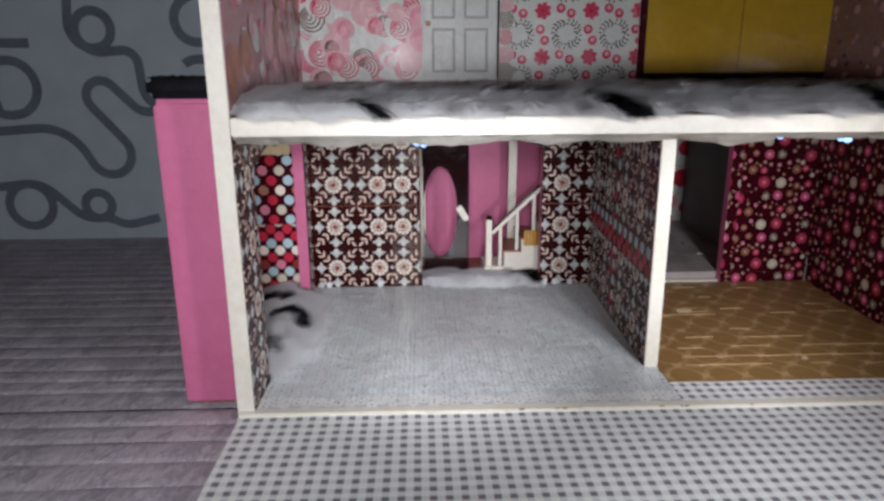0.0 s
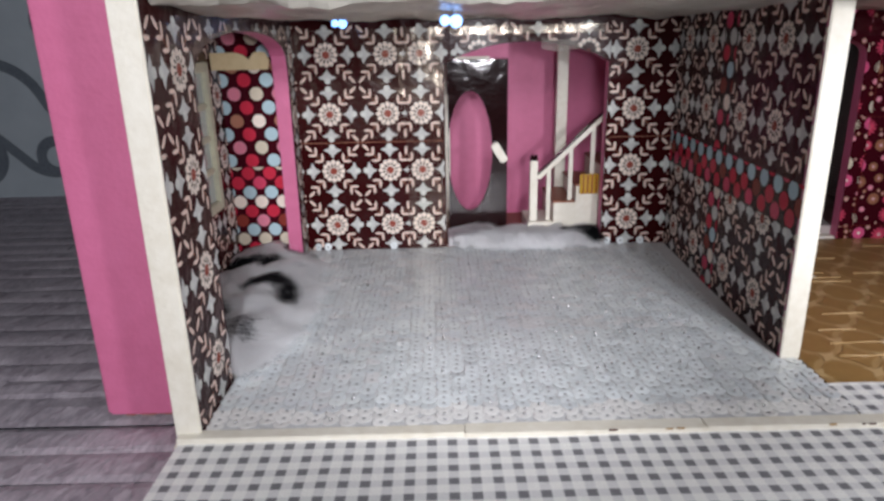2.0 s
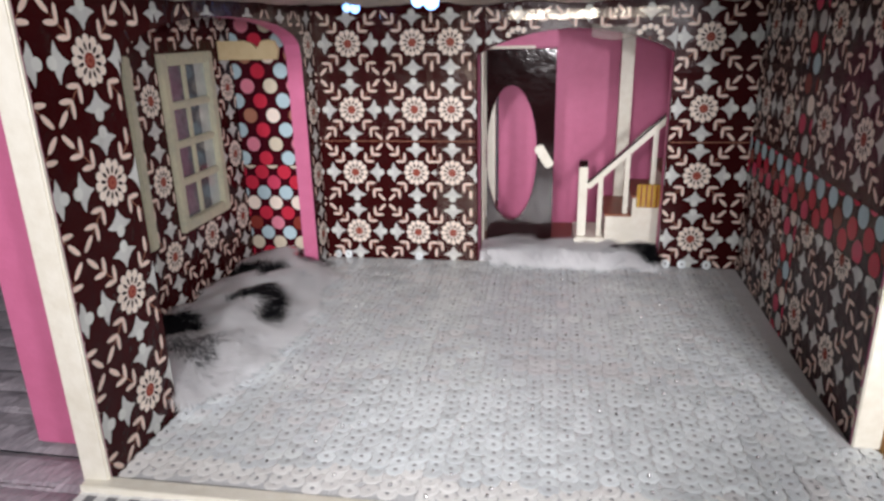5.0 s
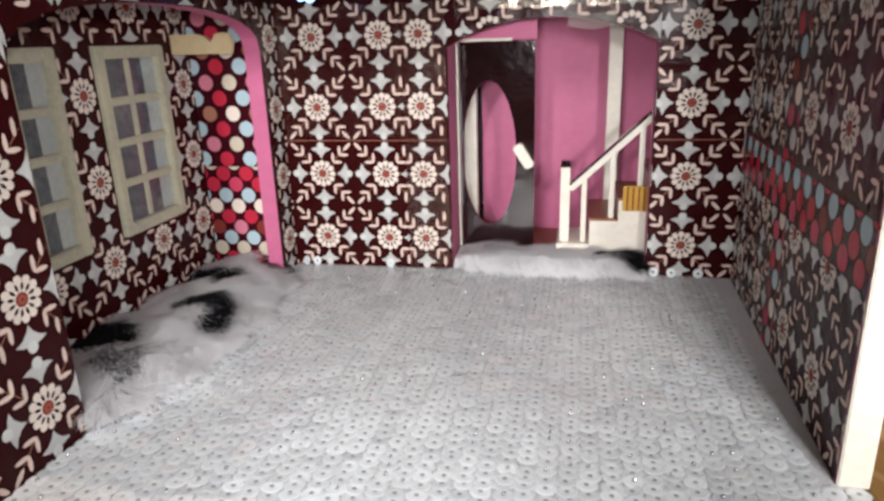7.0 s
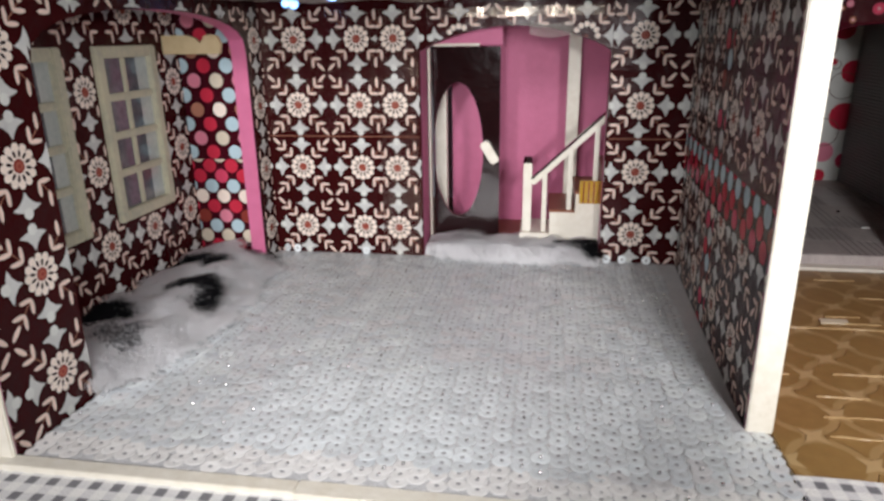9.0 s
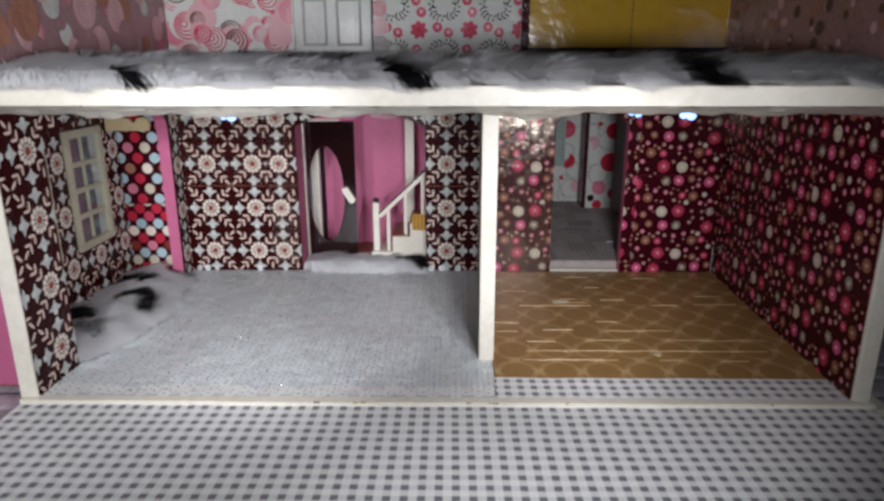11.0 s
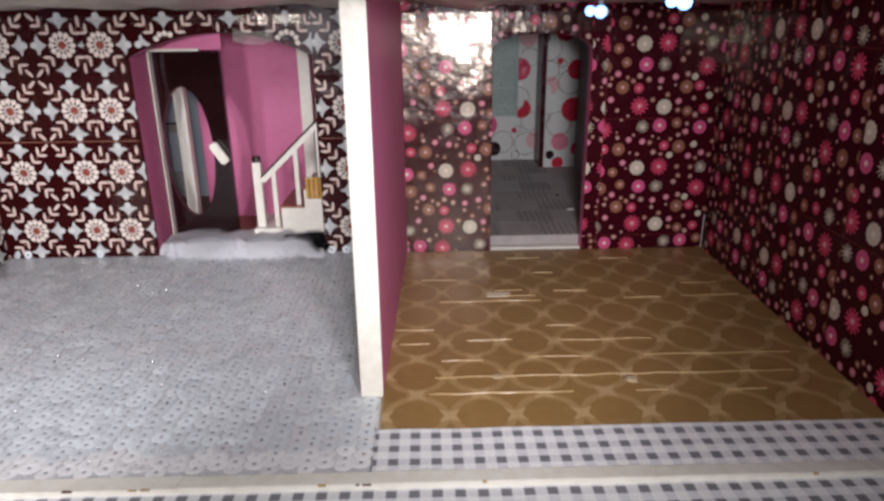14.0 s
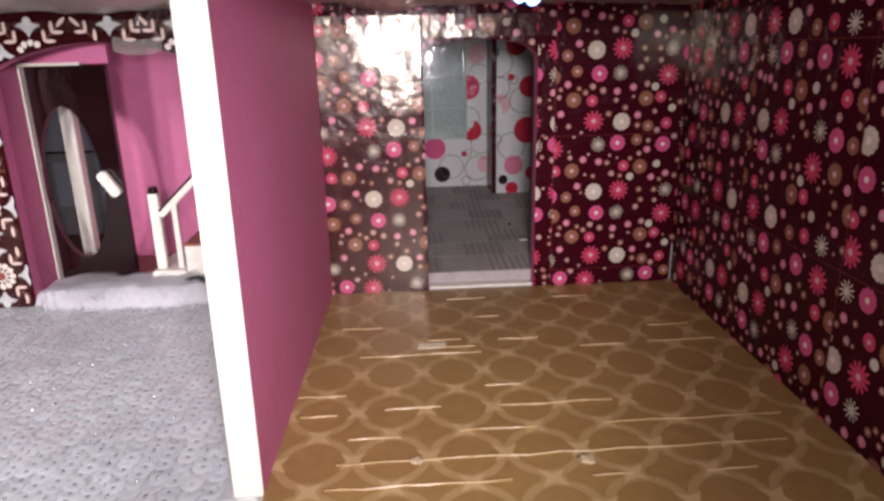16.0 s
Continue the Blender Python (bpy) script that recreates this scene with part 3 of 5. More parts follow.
for i, (a, b) in enumerate((((-0.161, -0.30), (-0.161, 0.512)), ((0.528, 0.512), (0.528, -0.30)), ((0.528, -0.30), (-0.161, -0.30)))):
    s.face([(*a, -0.001), (*b, -0.001), (*b, GROUND - 0.004), (*a, GROUND - 0.004)], gingham)
cloth = fix_normals(s.object("gingham_cloth", smooth=True))
tagged(cloth, "grey and white gingham cloth laid flat before the house", "cloth")
structure(solid((-0.164, 0.5125, GROUND - 0.004), (0.545, 1.20, -0.003), white_paint).object("floor_base"), "white painted base board of the dollhouse", "floor")
s = Shape()
rnd = random.Random(8)
x = XL - 0.012
while x < 0.53:
    w = rnd.uniform(0.12, 0.30)
    w = min(w, 0.531 - x)
    s.box((x, 0.5105 + rnd.uniform(0, 0.001), -0.004), (x + w - 0.0002, 0.5200 + rnd.uniform(0, 0.0012), 0.0022 + rnd.uniform(-0.0002, 0.0003)), white_paint, 0.0004)
    x += w
for k in range(8):
    x = rnd.uniform(0.05, 0.5)
    w = rnd.uniform(0.0015, 0.005)
    s.box((x, 0.5101, 0.0016), (x + w, 0.5107 + rnd.uniform(0, 0.0012), 0.0026), rnd.choice((umber_print, crease_white, crease_white)), 0.0002)
structure(s.object("trim_threshold"), "worn cream strip along the front edge of the floor, chipped to brown wood", "trim")
s = Shape()
s.box((DX1, 0.557, -0.003), (XRB, YB, 0.0), line_print)
pr = Print()
PX, PY = 0.0385, 0.0455
for i in range(-2, 8):
    for j in range(-3, 6):
        cx, cy = 0.288 + i * PX, 0.662 + j * PY
        eye = []
        for w in range(28):
            a = 2 * math.pi * w / 28
            c, d = math.cos(a), math.sin(a)
            eye.append((cx + 0.405 * PX * math.copysign(abs(c) ** 1.12, c), cy + 0.362 * PY * math.copysign(abs(d) ** 1.12, d)))
        pr.items.append((5, disc_print, eye))
        hx, hy = cx + PX / 2, cy + PY / 2
        for nx_, ny_ in ((hx, cy), (cx, hy)):
            pr.star(7, node_print, nx_, ny_, [((0.24 if k % 2 == 0 else 0.085) * PX * math.cos(math.pi * k / 4 + math.pi / 4), (0.21 if k % 2 == 0 else 0.085) * PY * math.sin(math.pi * k / 4 + math.pi / 4)) for k in range(8)])
        pts = []
        for q in range(4):
            mx, my = 0.5 * math.cos(math.pi / 4 + q * math.pi / 2) * 1.4142, 0.5 * math.sin(math.pi / 4 + q * math.pi / 2) * 1.4142
            for w in range(7):
                a = math.pi * 1.25 + q * math.pi / 2 + math.radians(27.0 - w * 54.0 / 6)
                pts.append(((mx + 0.508 * math.cos(a)) * PX, (my + 0.475 * math.sin(a)) * PY))
        pr.star(6, disc_print, hx, hy, pts)
pr.lay(s, lambda u, v, w: (u, v, -w * 0.6), DX1 + 0.0005, XRB - 0.001, 0.558, YB - 0.001)
floor2 = structure(s.object("floor_2"), "golden brown vinyl floor with a print of discs", "floor")
s = Shape()
LONG = [(0.233, 0.682, 0.028), (0.237, 0.659, 0.021), (0.267, 0.732, 0.081), (0.344, 0.685, 0.022), (0.349, 0.662, 0.066), (0.284, 0.663, 0.032), (0.265, 0.635, 0.028), (0.324, 0.638, 0.042), (0.402, 0.638, 0.100),
        (0.261, 0.613, 0.230), (0.257, 0.593, 0.088), (0.383, 0.593, 0.020), (0.439, 0.592, 0.025), (0.416, 0.735, 0.030), (0.464, 0.737, 0.048), (0.474, 0.764, 0.030), (0.332, 0.833, 0.032), (0.252, 0.780, 0.029)]
LONG += [(rnd.uniform(0.245, 0.46), rnd.uniform(0.70, 0.85), rnd.uniform(0.012, 0.03)) for _ in range(6)]
for x, y, w in LONG:
    k = max(3, int(w / 0.006))
    w = min(w, XR - 0.004 - x)
    edge = []
    for q in range(k + 1):
        h = 0.0005 * (0.12 + 0.88 * math.sin(math.pi * q / k)) * rnd.uniform(0.35, 1.1)
        mid = y + 0.0015 * noise.noise((x * 50 + q * 0.35, y * 90, 0))
        edge.append((x + w * q / k, mid, h))
    # real creases, but their pale colour paints the light they reflect
    for a, c in zip(edge, edge[1:]):
        s.face([(a[0], a[1] - a[2], 0.0008), (c[0], c[1] - c[2], 0.0008), (c[0], c[1] + c[2] * 0.3, 0.0016), (a[0], a[1] + a[2] * 0.3, 0.0016)], crease_white)
ob = s.object("crease", floor2)
tagged(ob, "raised creases in the vinyl, coloured pale for the light they catch", kind="stuff")
s = Shape()
for i in range(24):
    for j in range(4):
        quad = []
        for a, b in ((i, j), (i + 1, j), (i + 1, j + 1), (i, j + 1)):
            quad.append((0.2275 + 0.2925 * a / 24, 0.520 + 0.038 * b / 4, 0.0008 + 0.0005 * noise.noise((a * 0.4, b * 0.7, 5))))
        s.face(quad, gingham)
tagged(s.object("gingham_strip", smooth=True), "grey and white gingham cloth tucked in over the floor edge", "cloth")

# upper slab, its foil ceiling
structure(solid((XL + 0.001, YF - 0.002, 0.2365), (XR - 0.001, YB, 0.2505), white_paint, 0.001).object("floor_upper"), "cream painted board between the two storeys", "floor")
s = Shape()
nx, ny = 90, 44
for i in range(nx):
    for j in range(ny):
        quad = []
        for a, b in ((i, j), (i, j + 1), (i + 1, j + 1), (i + 1, j)):
            x, y = XL + 0.001 + (XRB - XL - 0.002) * a / nx, YF + 0.014 + (YB - YF - 0.016) * b / ny
            z = 0.2285 + 0.0045 * noise.noise((x * 22, y * 9, 1.1)) + 0.002 * noise.noise((x * 90, y * 40, 3.0))
            quad.append((x, y, min(z, 0.2362)))
        s.face(quad, foil)
for i in range(140):
    for j in range(4):
        quad = []
        for a, b in ((i, j), (i, j + 1), (i + 1, j + 1), (i + 1, j)):
            x, y = XL + 0.001 + (XR - XL - 0.002) * a / 140, YF + 0.001 + 0.013 * b / 4
            low = 0.2285 + 0.0045 * noise.noise((x * 22, (YF + 0.014) * 9, 1.1)) + 0.002 * noise.noise((x * 90, (YF + 0.014) * 40, 3.0))
            quad.append((x, y, min(0.2363, 0.2362 + (low - 0.2362) * b / 4 + (0.0016 * noise.noise((x * 70, b * 1.3, 6.0)) if b < 4 else 0))))
        s.face(quad, foil)
structure(s.object("ceiling", smooth=True), "crumpled silvery foil paper on the ceiling", "ceiling")


# ---- house: walls ----
def arch(u0, u1, spring, top, n=14, flat=False):
    """Outline of an arched opening from its lower left over the crown to its lower right."""
    mid, half = (u0 + u1) / 2, (u1 - u0) / 2
    if flat:
        return [(u0, 0.0)] + [(u0 + 2 * half * i / n, spring + (top - spring) * math.sin(math.pi * i / n) ** 0.8) for i in range(n + 1)] + [(u1, 0.0)]
    return [(u0, 0.0)] + [(mid - half * math.cos(math.pi * i / n), spring + (top - spring) * math.sin(math.pi * i / n) ** 0.7) for i in range(n + 1)] + [(u1, 0.0)]


def inside(outline):
    u0, u1 = outline[0][0], outline[-1][0]
    crown = outline[1:-1]

    def test(u, v):
        if not u0 < u < u1:
            return False
        for a, b in zip(crown, crown[1:]):
            if a[0] <= u <= b[0]:
                return v < a[1] + (b[1] - a[1]) * (u - a[0]) / max(b[0] - a[0], 1e-6)
        return True
    return test


hall, annex = arch(-0.004, 0.157, 0.187, 0.207, flat=True), arch(0.319, 0.409, 0.186, 0.204)
in_hall, in_annex = inside(hall), inside(annex)


def back(u, v, w):
    return (u, YB + w, v)


s = Shape()
outline = [(XL, 0)] + hall + [(0.230, 0), (0.230, 0.2365), (XL, 0.2365)]
s.prism(outline, back, 0.012, brown_paper, side=lambda a, b: pink_paint, back=pink_paint)
ROWS_Z = [0.028 + 0.0567 * i for i in range(4)]
for u0, u1, cols in ((XL, -0.0425, (-0.1755, -0.118, -0.0605)), (-0.0425, 0.110, (-0.085, -0.0275, 0.030, 0.0875)), (0.110, 0.158, (0.079, 0.1365, 0.194)), (0.158, 0.2245, (0.1265, 0.184, 0.2415))):
    for v0, v1 in ((0.0, 0.113), (0.1136, 0.2365)):
        tile_print(u0, u1, v0, v1, cols, ROWS_Z).lay(s, back, u0 + 0.0003, u1, v0, v1, in_hall)
for u0, u1 in ((XL + 0.002, -0.006), (0.160, 0.2240)):
    s.face([back(u, v, -0.0007) for u, v in ((u0, 0.1131), (u1, 0.1131), (u1, 0.1137), (u0, 0.1137))], tan_print)
structure(fix_normals(s.object("wall_back")), "wall papered in brown with cream daisies and an arched opening", "wall")
s = Shape()
outline = [(0.230, 0)] + annex + [(XRB + 0.014, 0), (XRB + 0.014, 0.2365), (0.230, 0.2365)]
s.prism(outline, back, 0.012, maroon_paper, side=lambda a, b: pink_paint, back=maroon_paper)
for u0, u1, start, seed in ((0.2375, 0.3188, 0.2415, 3), (0.3192, 0.4088, 0.300, 5), (0.4092, 0.4232, 0.372, 6), (0.4236, XRB, 0.4235, 3)):
    for v0, v1, slip in ((0.0, 0.0143, 0.0310), (0.0147, 0.1275, 0.0), (0.1279, 0.2365, -0.0025)):
        blossom_sheet(start + slip, 0.0145 + (0.113 if slip < 0 else 0.0), u0, u1, v0, v1, seed).lay(s, back, u0, u1, v0, v1, in_annex)
for u0, u1, v0, v1 in ((0.4232, 0.4236, 0.0, 0.2365), (0.230, 0.318, 0.1275, 0.1279), (0.4105, XRB, 0.1275, 0.1279), (0.4105, XRB, 0.0143, 0.0147), (0.230, 0.318, 0.0143, 0.0147), (0.2475, 0.2478, 0.0, 0.12)):
    s.face([back(u, v, -0.0009) for u, v in ((u0, v0), (u1, v0), (u1, v1), (u0, v1))], rust_print)
s.face([back(u, v, -0.0010) for u, v in ((XRB - 0.0016, 0.0), (XRB - 0.0008, 0.0), (XRB - 0.0006, 0.034), (XRB - 0.0014, 0.034))], white_paper)
structure(fix_normals(s.object("wall_back_right")), "wall in glossy maroon paper strewn with pink flowers", "wall")

# clear gloss sheets added over the paper to carry the torch's glare
def east_sheet(u, v, w):
    return (XRB - SPLAY * u + w, YB - u, v)


for u0, u1, v0, v1 in ((0.2380, 0.317, 0.001, 0.222), (XL + 0.003, -0.0425, 0.116, 0.222), (-0.042, -0.0055, 0.001, 0.222), (0.002, 0.150, 0.2145, 0.222), (0.3195, 0.4235, 0.2055, 0.222), (0.486, 0.5275, 0.168, 0.222), (None, 0.060, 0.15, 0.222)):
    onto = back
    if u0 is None:
        u0, onto = 0.003, east_sheet
    sheet = Shape()
    nu, nv = max(2, int((u1 - u0) / 0.006)), max(2, int((v1 - v0) / 0.006))
    for i in range(nu):
        for j in range(nv):
            quad = []
            for a, c in ((i, j), (i + 1, j), (i + 1, j + 1), (i, j + 1)):
                u, v = u0 + (u1 - u0) * a / nu, v0 + (v1 - v0) * c / nv
                quad.append(onto(u, v, -0.0019 - 0.0005 * noise.noise((u * 90, v * 60, 8))))
            sheet.face(quad, glare_film)
    tagged(sheet.object("film_sheet", smooth=True), "wrinkled clear gloss sheet added over the wallpaper to carry its glare", "film", "film over the wallpaper")

# divider
STRIP_DOTS = [(red_print,), (blue_print,), (pink_print,), (cream_print,), (rust_print,), (sky_print,)]
s = Shape()
s.box((DX0, DY + 0.002, 0.0), (DX1, YB, 0.2365), pink_paint)
s.box((DX0 - 0.0002, DY, 0.0), (DX1 + 0.0002, DY + 0.002, 0.2365), white_paint, 0.0006)


def divider_face(u, v, w):
    return (DX0 + w - 0.0002, YB - u, v)


s.face([divider_face(*q, 0) for q in ((0, 0), (0.2622, 0), (0.2622, 0.2365), (0, 0.2365))], brown_paper)
D = YB - DY - 0.001
tile_print(0, 0.115, 0, 0.088, (0.03, 0.0875), (0.028, 0.0847)).lay(s, divider_face, 0, 0.112, 0, 0.088)
tile_print(0.13, D, 0, 0.088, (0.158, 0.2155, 0.273), (0.028, 0.0847)).lay(s, divider_face, 0.138, D, 0, 0.088)
tile_print(0, 0.115, 0.118, 0.2365, (0.03, 0.0875), (0.150, 0.2067)).lay(s, divider_face, 0, 0.112, 0.120, 0.2365)
tile_print(0.13, D, 0.118, 0.2365, (0.158, 0.2155, 0.273), (0.150, 0.2067)).lay(s, divider_face, 0.138, D, 0.120, 0.2365)
dot_print(0, D, 0.0945, 0.118, [(pink_print, red_print), (red_print, rust_print, red_print), (sky_print,)]).lay(s, divider_face, 0, D, 0.089, 0.119)
dot_print(0.119, 0.134, 0, 0.0905, STRIP_DOTS).lay(s, divider_face, 0.113, 0.137, 0, 0.088)
dot_print(0.119, 0.134, 0.12, 0.2365, STRIP_DOTS, pv=0.0126).lay(s, divider_face, 0.113, 0.137, 0.12, 0.2365)
s.v = [(x + SLANT * (y - DY) / (YB - DY), y, z) for x, y, z in s.v]
structure(s.object("wall_divider"), "dividing wall, papered brown on one face and painted pink on the other", "wall")

# right wall
s = Shape()
s.box((XR, YF, GROUND), (XR + 0.014, 1.20, 0.52), white_paint, 0.001)
s.v = [(x + SPLAY * (y - YF), y, z) for x, y, z in s.v]


def east_face(u, v, w):
    return (XRB - SPLAY * u + w - 0.0004, YB - u, v)


DEEP = YB - YF - 0.003
s.face([east_face(*q, 0) for q in ((0.0, 0), (DEEP, 0), (DEEP, 0.2365), (0.0, 0.2365))], maroon_paper)
for u0, u1, start, seed in ((0.0, 0.1128, -0.071, 11), (0.1132, 0.2260, 0.095, 12), (0.2264, DEEP, 0.196, 13)):
    for v0, v1, lift in ((0.0, 0.0838, -0.030), (0.0842, 0.1973, 0.084), (0.1977, 0.2365, 0.197)):
        blossom_sheet(start, lift, u0, u1, v0, v1, seed).lay(s, east_face, u0, u1, v0, v1)
for u0, u1, v0, v1 in ((0.1128, 0.1132, 0.0, 0.2365), (0.2260, 0.2264, 0.0, 0.2365), (0.0, DEEP, 0.0838, 0.0842), (0.0, DEEP, 0.1973, 0.1977)):
    s.face([east_face(u, v, -0.0007) for u, v in ((u0, v0), (u1, v0), (u1, v1), (u0, v1))], rust_print)
structure(s.object("wall_right"), "side wall in maroon flower paper with a cream front edge", "wall")

# left wall with the arched way into the bay
bay_arch = arch(0.030, 0.278, 0.188, 0.219)
in_bay = inside(bay_arch)


def west_face(u, v, w):
    return (XL - w, YB - u, v)


s = Shape()
L = YB - YF
s.prism([(0, GROUND), (0, 0)] + bay_arch + [(L - 0.002, 0), (L - 0.002, GROUND), (L - 0.002, 0.2365), (0, 0.2365)], west_face, 0.0135, brown_paper, side=lambda a, b: pink_paint, back=pink_paint)
tile_print(0, L, 0, 0.2365, (0.012, 0.0695, 0.127, 0.1845, 0.242, 0.2995, 0.357), ROWS_Z).lay(s, west_face, 0, L - 0.002, 0, 0.2365, in_bay)
s.box((XL - 0.0140, YF - 0.001, GROUND), (XL + 0.0003, YF + 0.002, 0.52), white_paint, 0.0008)
s.box((XL - 0.0135, YF + 0.002, 0.2365), (XL, YB, 0.52), white_paint)
structure(fix_normals(s.object("wall_left")), "side wall in brown daisy paper, arched opening edged in pink", "wall")

# ---- bay ----
BX, BY0, BY1, BT = -0.214, 0.562, 0.832, 0.260
s = Shape()


def bay_face(u, v, w):
    return (BX - w, BY1 - u, v)


wins = ((0.041, 0.116), (0.151, 0.216))
WZ0, WZ1 = 0.066, 0.196
edges = [-0.012, *[e for w in wins for e in w], BY1 - BY0]
for k in range(5):
    a, b = edges[k], edges[k + 1]
    bands = ((0.0, BT),) if k % 2 == 0 else ((0.0, WZ0), (WZ1, BT))
    for v0, v1 in bands:
        if v0 == 0.0:
            v0 = GROUND + 0.002
        s.box((BX - 0.006, BY1 - b, v0), (BX - 0.0003, BY1 - a, v1), pink_paint)
        s.face([bay_face(*q, 0) for q in ((a, v0), (b, v0), (b, v1), (a, v1))], brown_paper)
in_win = lambda u, v: WZ0 < v < WZ1 and any(a < u < b for a, b in wins)
tile_print(0, 0.27, 0, BT, (0.0145, 0.072, 0.1295, 0.187, 0.2445), [0.052, 0.1087, 0.1654, 0.2221, -0.005]).lay(s, bay_face, 0, BY1 - BY0, 0.0, BT, in_win)
structure(s.object("wall_bay_side"), "bay wall in brown daisy paper with two window openings", "wall")
s = Shape()
s.box((BX - 0.006, BY1 + 0.0003, GROUND + 0.002), (XL - 0.0135, BY1 + 0.012, BT), pink_paint)


def dots_face(u, v, w):
    return (u, BY1 + w, v)


s.face([dots_face(*q, 0) for q in ((BX, 0), (XL - 0.0136, 0), (XL - 0.0136, BT), (BX, BT))], maroon_paper)
dot_print(BX + 0.006, XL, 0.004, 0.092, DOTS_ACROSS).lay(s, dots_face, BX, XL - 0.0137, 0.0, 0.0955)
dot_print(BX + 0.001, XL, 0.102, BT, DOTS_DOWN, pv=0.0126).lay(s, dots_face, BX, XL - 0.0137, 0.096, BT)
structure(s.object("wall_bay_back"), "narrow wall in polka dot paper, red, white and blue on black", "wall")
s = Shape()
s.box((BX - 0.006, BY0 - 0.010, GROUND + 0.0055), (XL - 0.0135, BY0, BT), pink_paint, 0.002)
structure(s.object("wall_bay_front"), "bay wall covered outside in pink painted paper", "wall")
structure(solid((BX - 0.006, BY0, BT), (XL - 0.0138, BY1 + 0.012, BT + 0.004), pink_paint).object("ceiling_bay"), "flat pink top of the bay", "ceiling")
structure(solid((BX, BY0, GROUND - 0.003), (XL - 0.0136, BY1, -0.002), brown_wood).object("floor_bay"), "brown board floor of the bay", "floor")


def window(name, u0, u1, label):
    y1, y0 = BY1 - u0, BY1 - u1
    top = structure(new(name), label, "window")
    top.empty_display_size = 0.02
    x0, x1, f = BX - 0.006, BX + 0.004, 0.0085
    s = Shape()
    s.box((x0, y0, WZ0), (x1, y0 + f, WZ1), window_wood, 0.001)
    s.box((x0, y1 - f, WZ0), (x1, y1, WZ1), window_wood, 0.001)
    s.box((x0, y0 + f, WZ0), (x1, y1 - f, WZ0 + f), window_wood, 0.001)
    s.box((x0, y0 + f, WZ1 - f), (x1, y1 - f, WZ1), window_wood, 0.001)
    part("window_frame", s, top)
    ih, iw = (WZ1 - WZ0 - 2 * f), (y1 - y0 - 2 * f)
    for k in range(1, 4):
        z = WZ0 + f + ih * k / 4
        part("glazing_bar", solid((x0 + 0.002, y0 + f, z - 0.0028), (x1 - 0.002, y1 - f, z + 0.0028), window_wood, 0.0008), top)
    part("glazing_bar", solid((x0 + 0.003, y0 + f + iw * 0.45 - 0.0025, WZ0 + f), (x1 - 0.003, y0 + f + iw * 0.45 + 0.0025, WZ1 - f), window_wood, 0.0008), top)
    for k in range(4):
        for a, b, film in ((0.0, 0.45, film_pane), (0.45, 0.74, film_pane), (0.74, 1.0, film_pale)):
            z = WZ0 + f + ih * k / 4
            part("pane", solid((x0 + 0.004, y0 + f + iw * a, z), (x0 + 0.0055, y0 + f + iw * b, z + ih / 4), film), top)
    return top


window("window_1", *wins[0], "cream wooden window with eight film panes in the bay")
window("window_2", *wins[1], "cream wooden window with eight film panes beside the arch")

# notched wooden rail over the bay's back
s = Shape()
outline = [(0, 0), (0.050, 0), (0.052, 0.008), (0.049, 0.0145), (0.044, 0.0155), (0.0385, 0.0145), (0.034, 0.0085), (0.029, 0.013), (0.022, 0.0150), (0.0, 0.0150)]
s.prism(outline, lambda u, v, w: (BX + 0.0012 + u, 0.806 + w, 0.188 + v), 0.004, pale_wood)
tagged(fix_normals(s.object("valance")), "pale wooden valance with a heart notch across the bay corner", "valance")


# ---- fur ----
def fur(shape, spot, height, count, length, lean, dark, seed, width=0.0011, droop=lambda y: 0.0, wild=1.0):
    """Strands that start at spot(rnd), stand on height(x, y), lie over along lean and taper to a point."""
    rnd = random.Random(seed)
    for _ in range(count):
        x, y = spot(rnd)
        z = height(x, y)
        mat = (fur_white, fur_black, fur_grey)[int(dark(x, y, rnd))]
        lx, ly = lean(x, y)
        swirl = wild * noise.noise((x * 55 * wild, y * 55 * wild, seed))
        a = math.atan2(ly, lx) + 1.3 * swirl + rnd.gauss(0, 0.28)
        n = length * rnd.uniform(0.6, 1.3)
        lift = 0.45 * wild + 0.55 * wild * noise.noise((x * 70, y * 70, seed + 9)) + rnd.uniform(-0.12, 0.2)
        dx, dy = math.cos(a), math.sin(a)
        px, py = -dy * width * rnd.uniform(0.6, 1.2), dx * width
        p = []
        for q in (0.0, 0.5, 1.0):
            p.append((x + dx * n * q, y + dy * n * q, z + n * (lift * q - (0.45 * lift + droop(y)) * q * q) + 0.0008))
        w1 = 0.75
        shape.face([(p[0][0] - px, p[0][1] - py, p[0][2]), (p[0][0] + px, p[0][1] + py, p[0][2]),
                    (p[1][0] + px * w1, p[1][1] + py * w1, p[1][2]), (p[1][0] - px * w1, p[1][1] - py * w1, p[1][2])], mat)
        shape.face([(p[1][0] - px * w1, p[1][1] - py * w1, p[1][2]), (p[1][0] + px * w1, p[1][1] + py * w1, p[1][2]), p[2]], mat)


def pelt(shape, x0, x1, y0, y1, nx, ny, height, dark):
    for i in range(nx):
        for j in range(ny):
            c = [(x0 + (x1 - x0) * a / nx, y0 + (y1 - y0) * b / ny) for a, b in ((i, j), (i + 1, j), (i + 1, j + 1), (i, j + 1))]
            m = (c[0][0] + c[2][0]) / 2, (c[0][1] + c[2][1]) / 2
            shape.face([(x, y, height(x, y)) for x, y in c], fur_black if dark(*m, None) else fur_white)


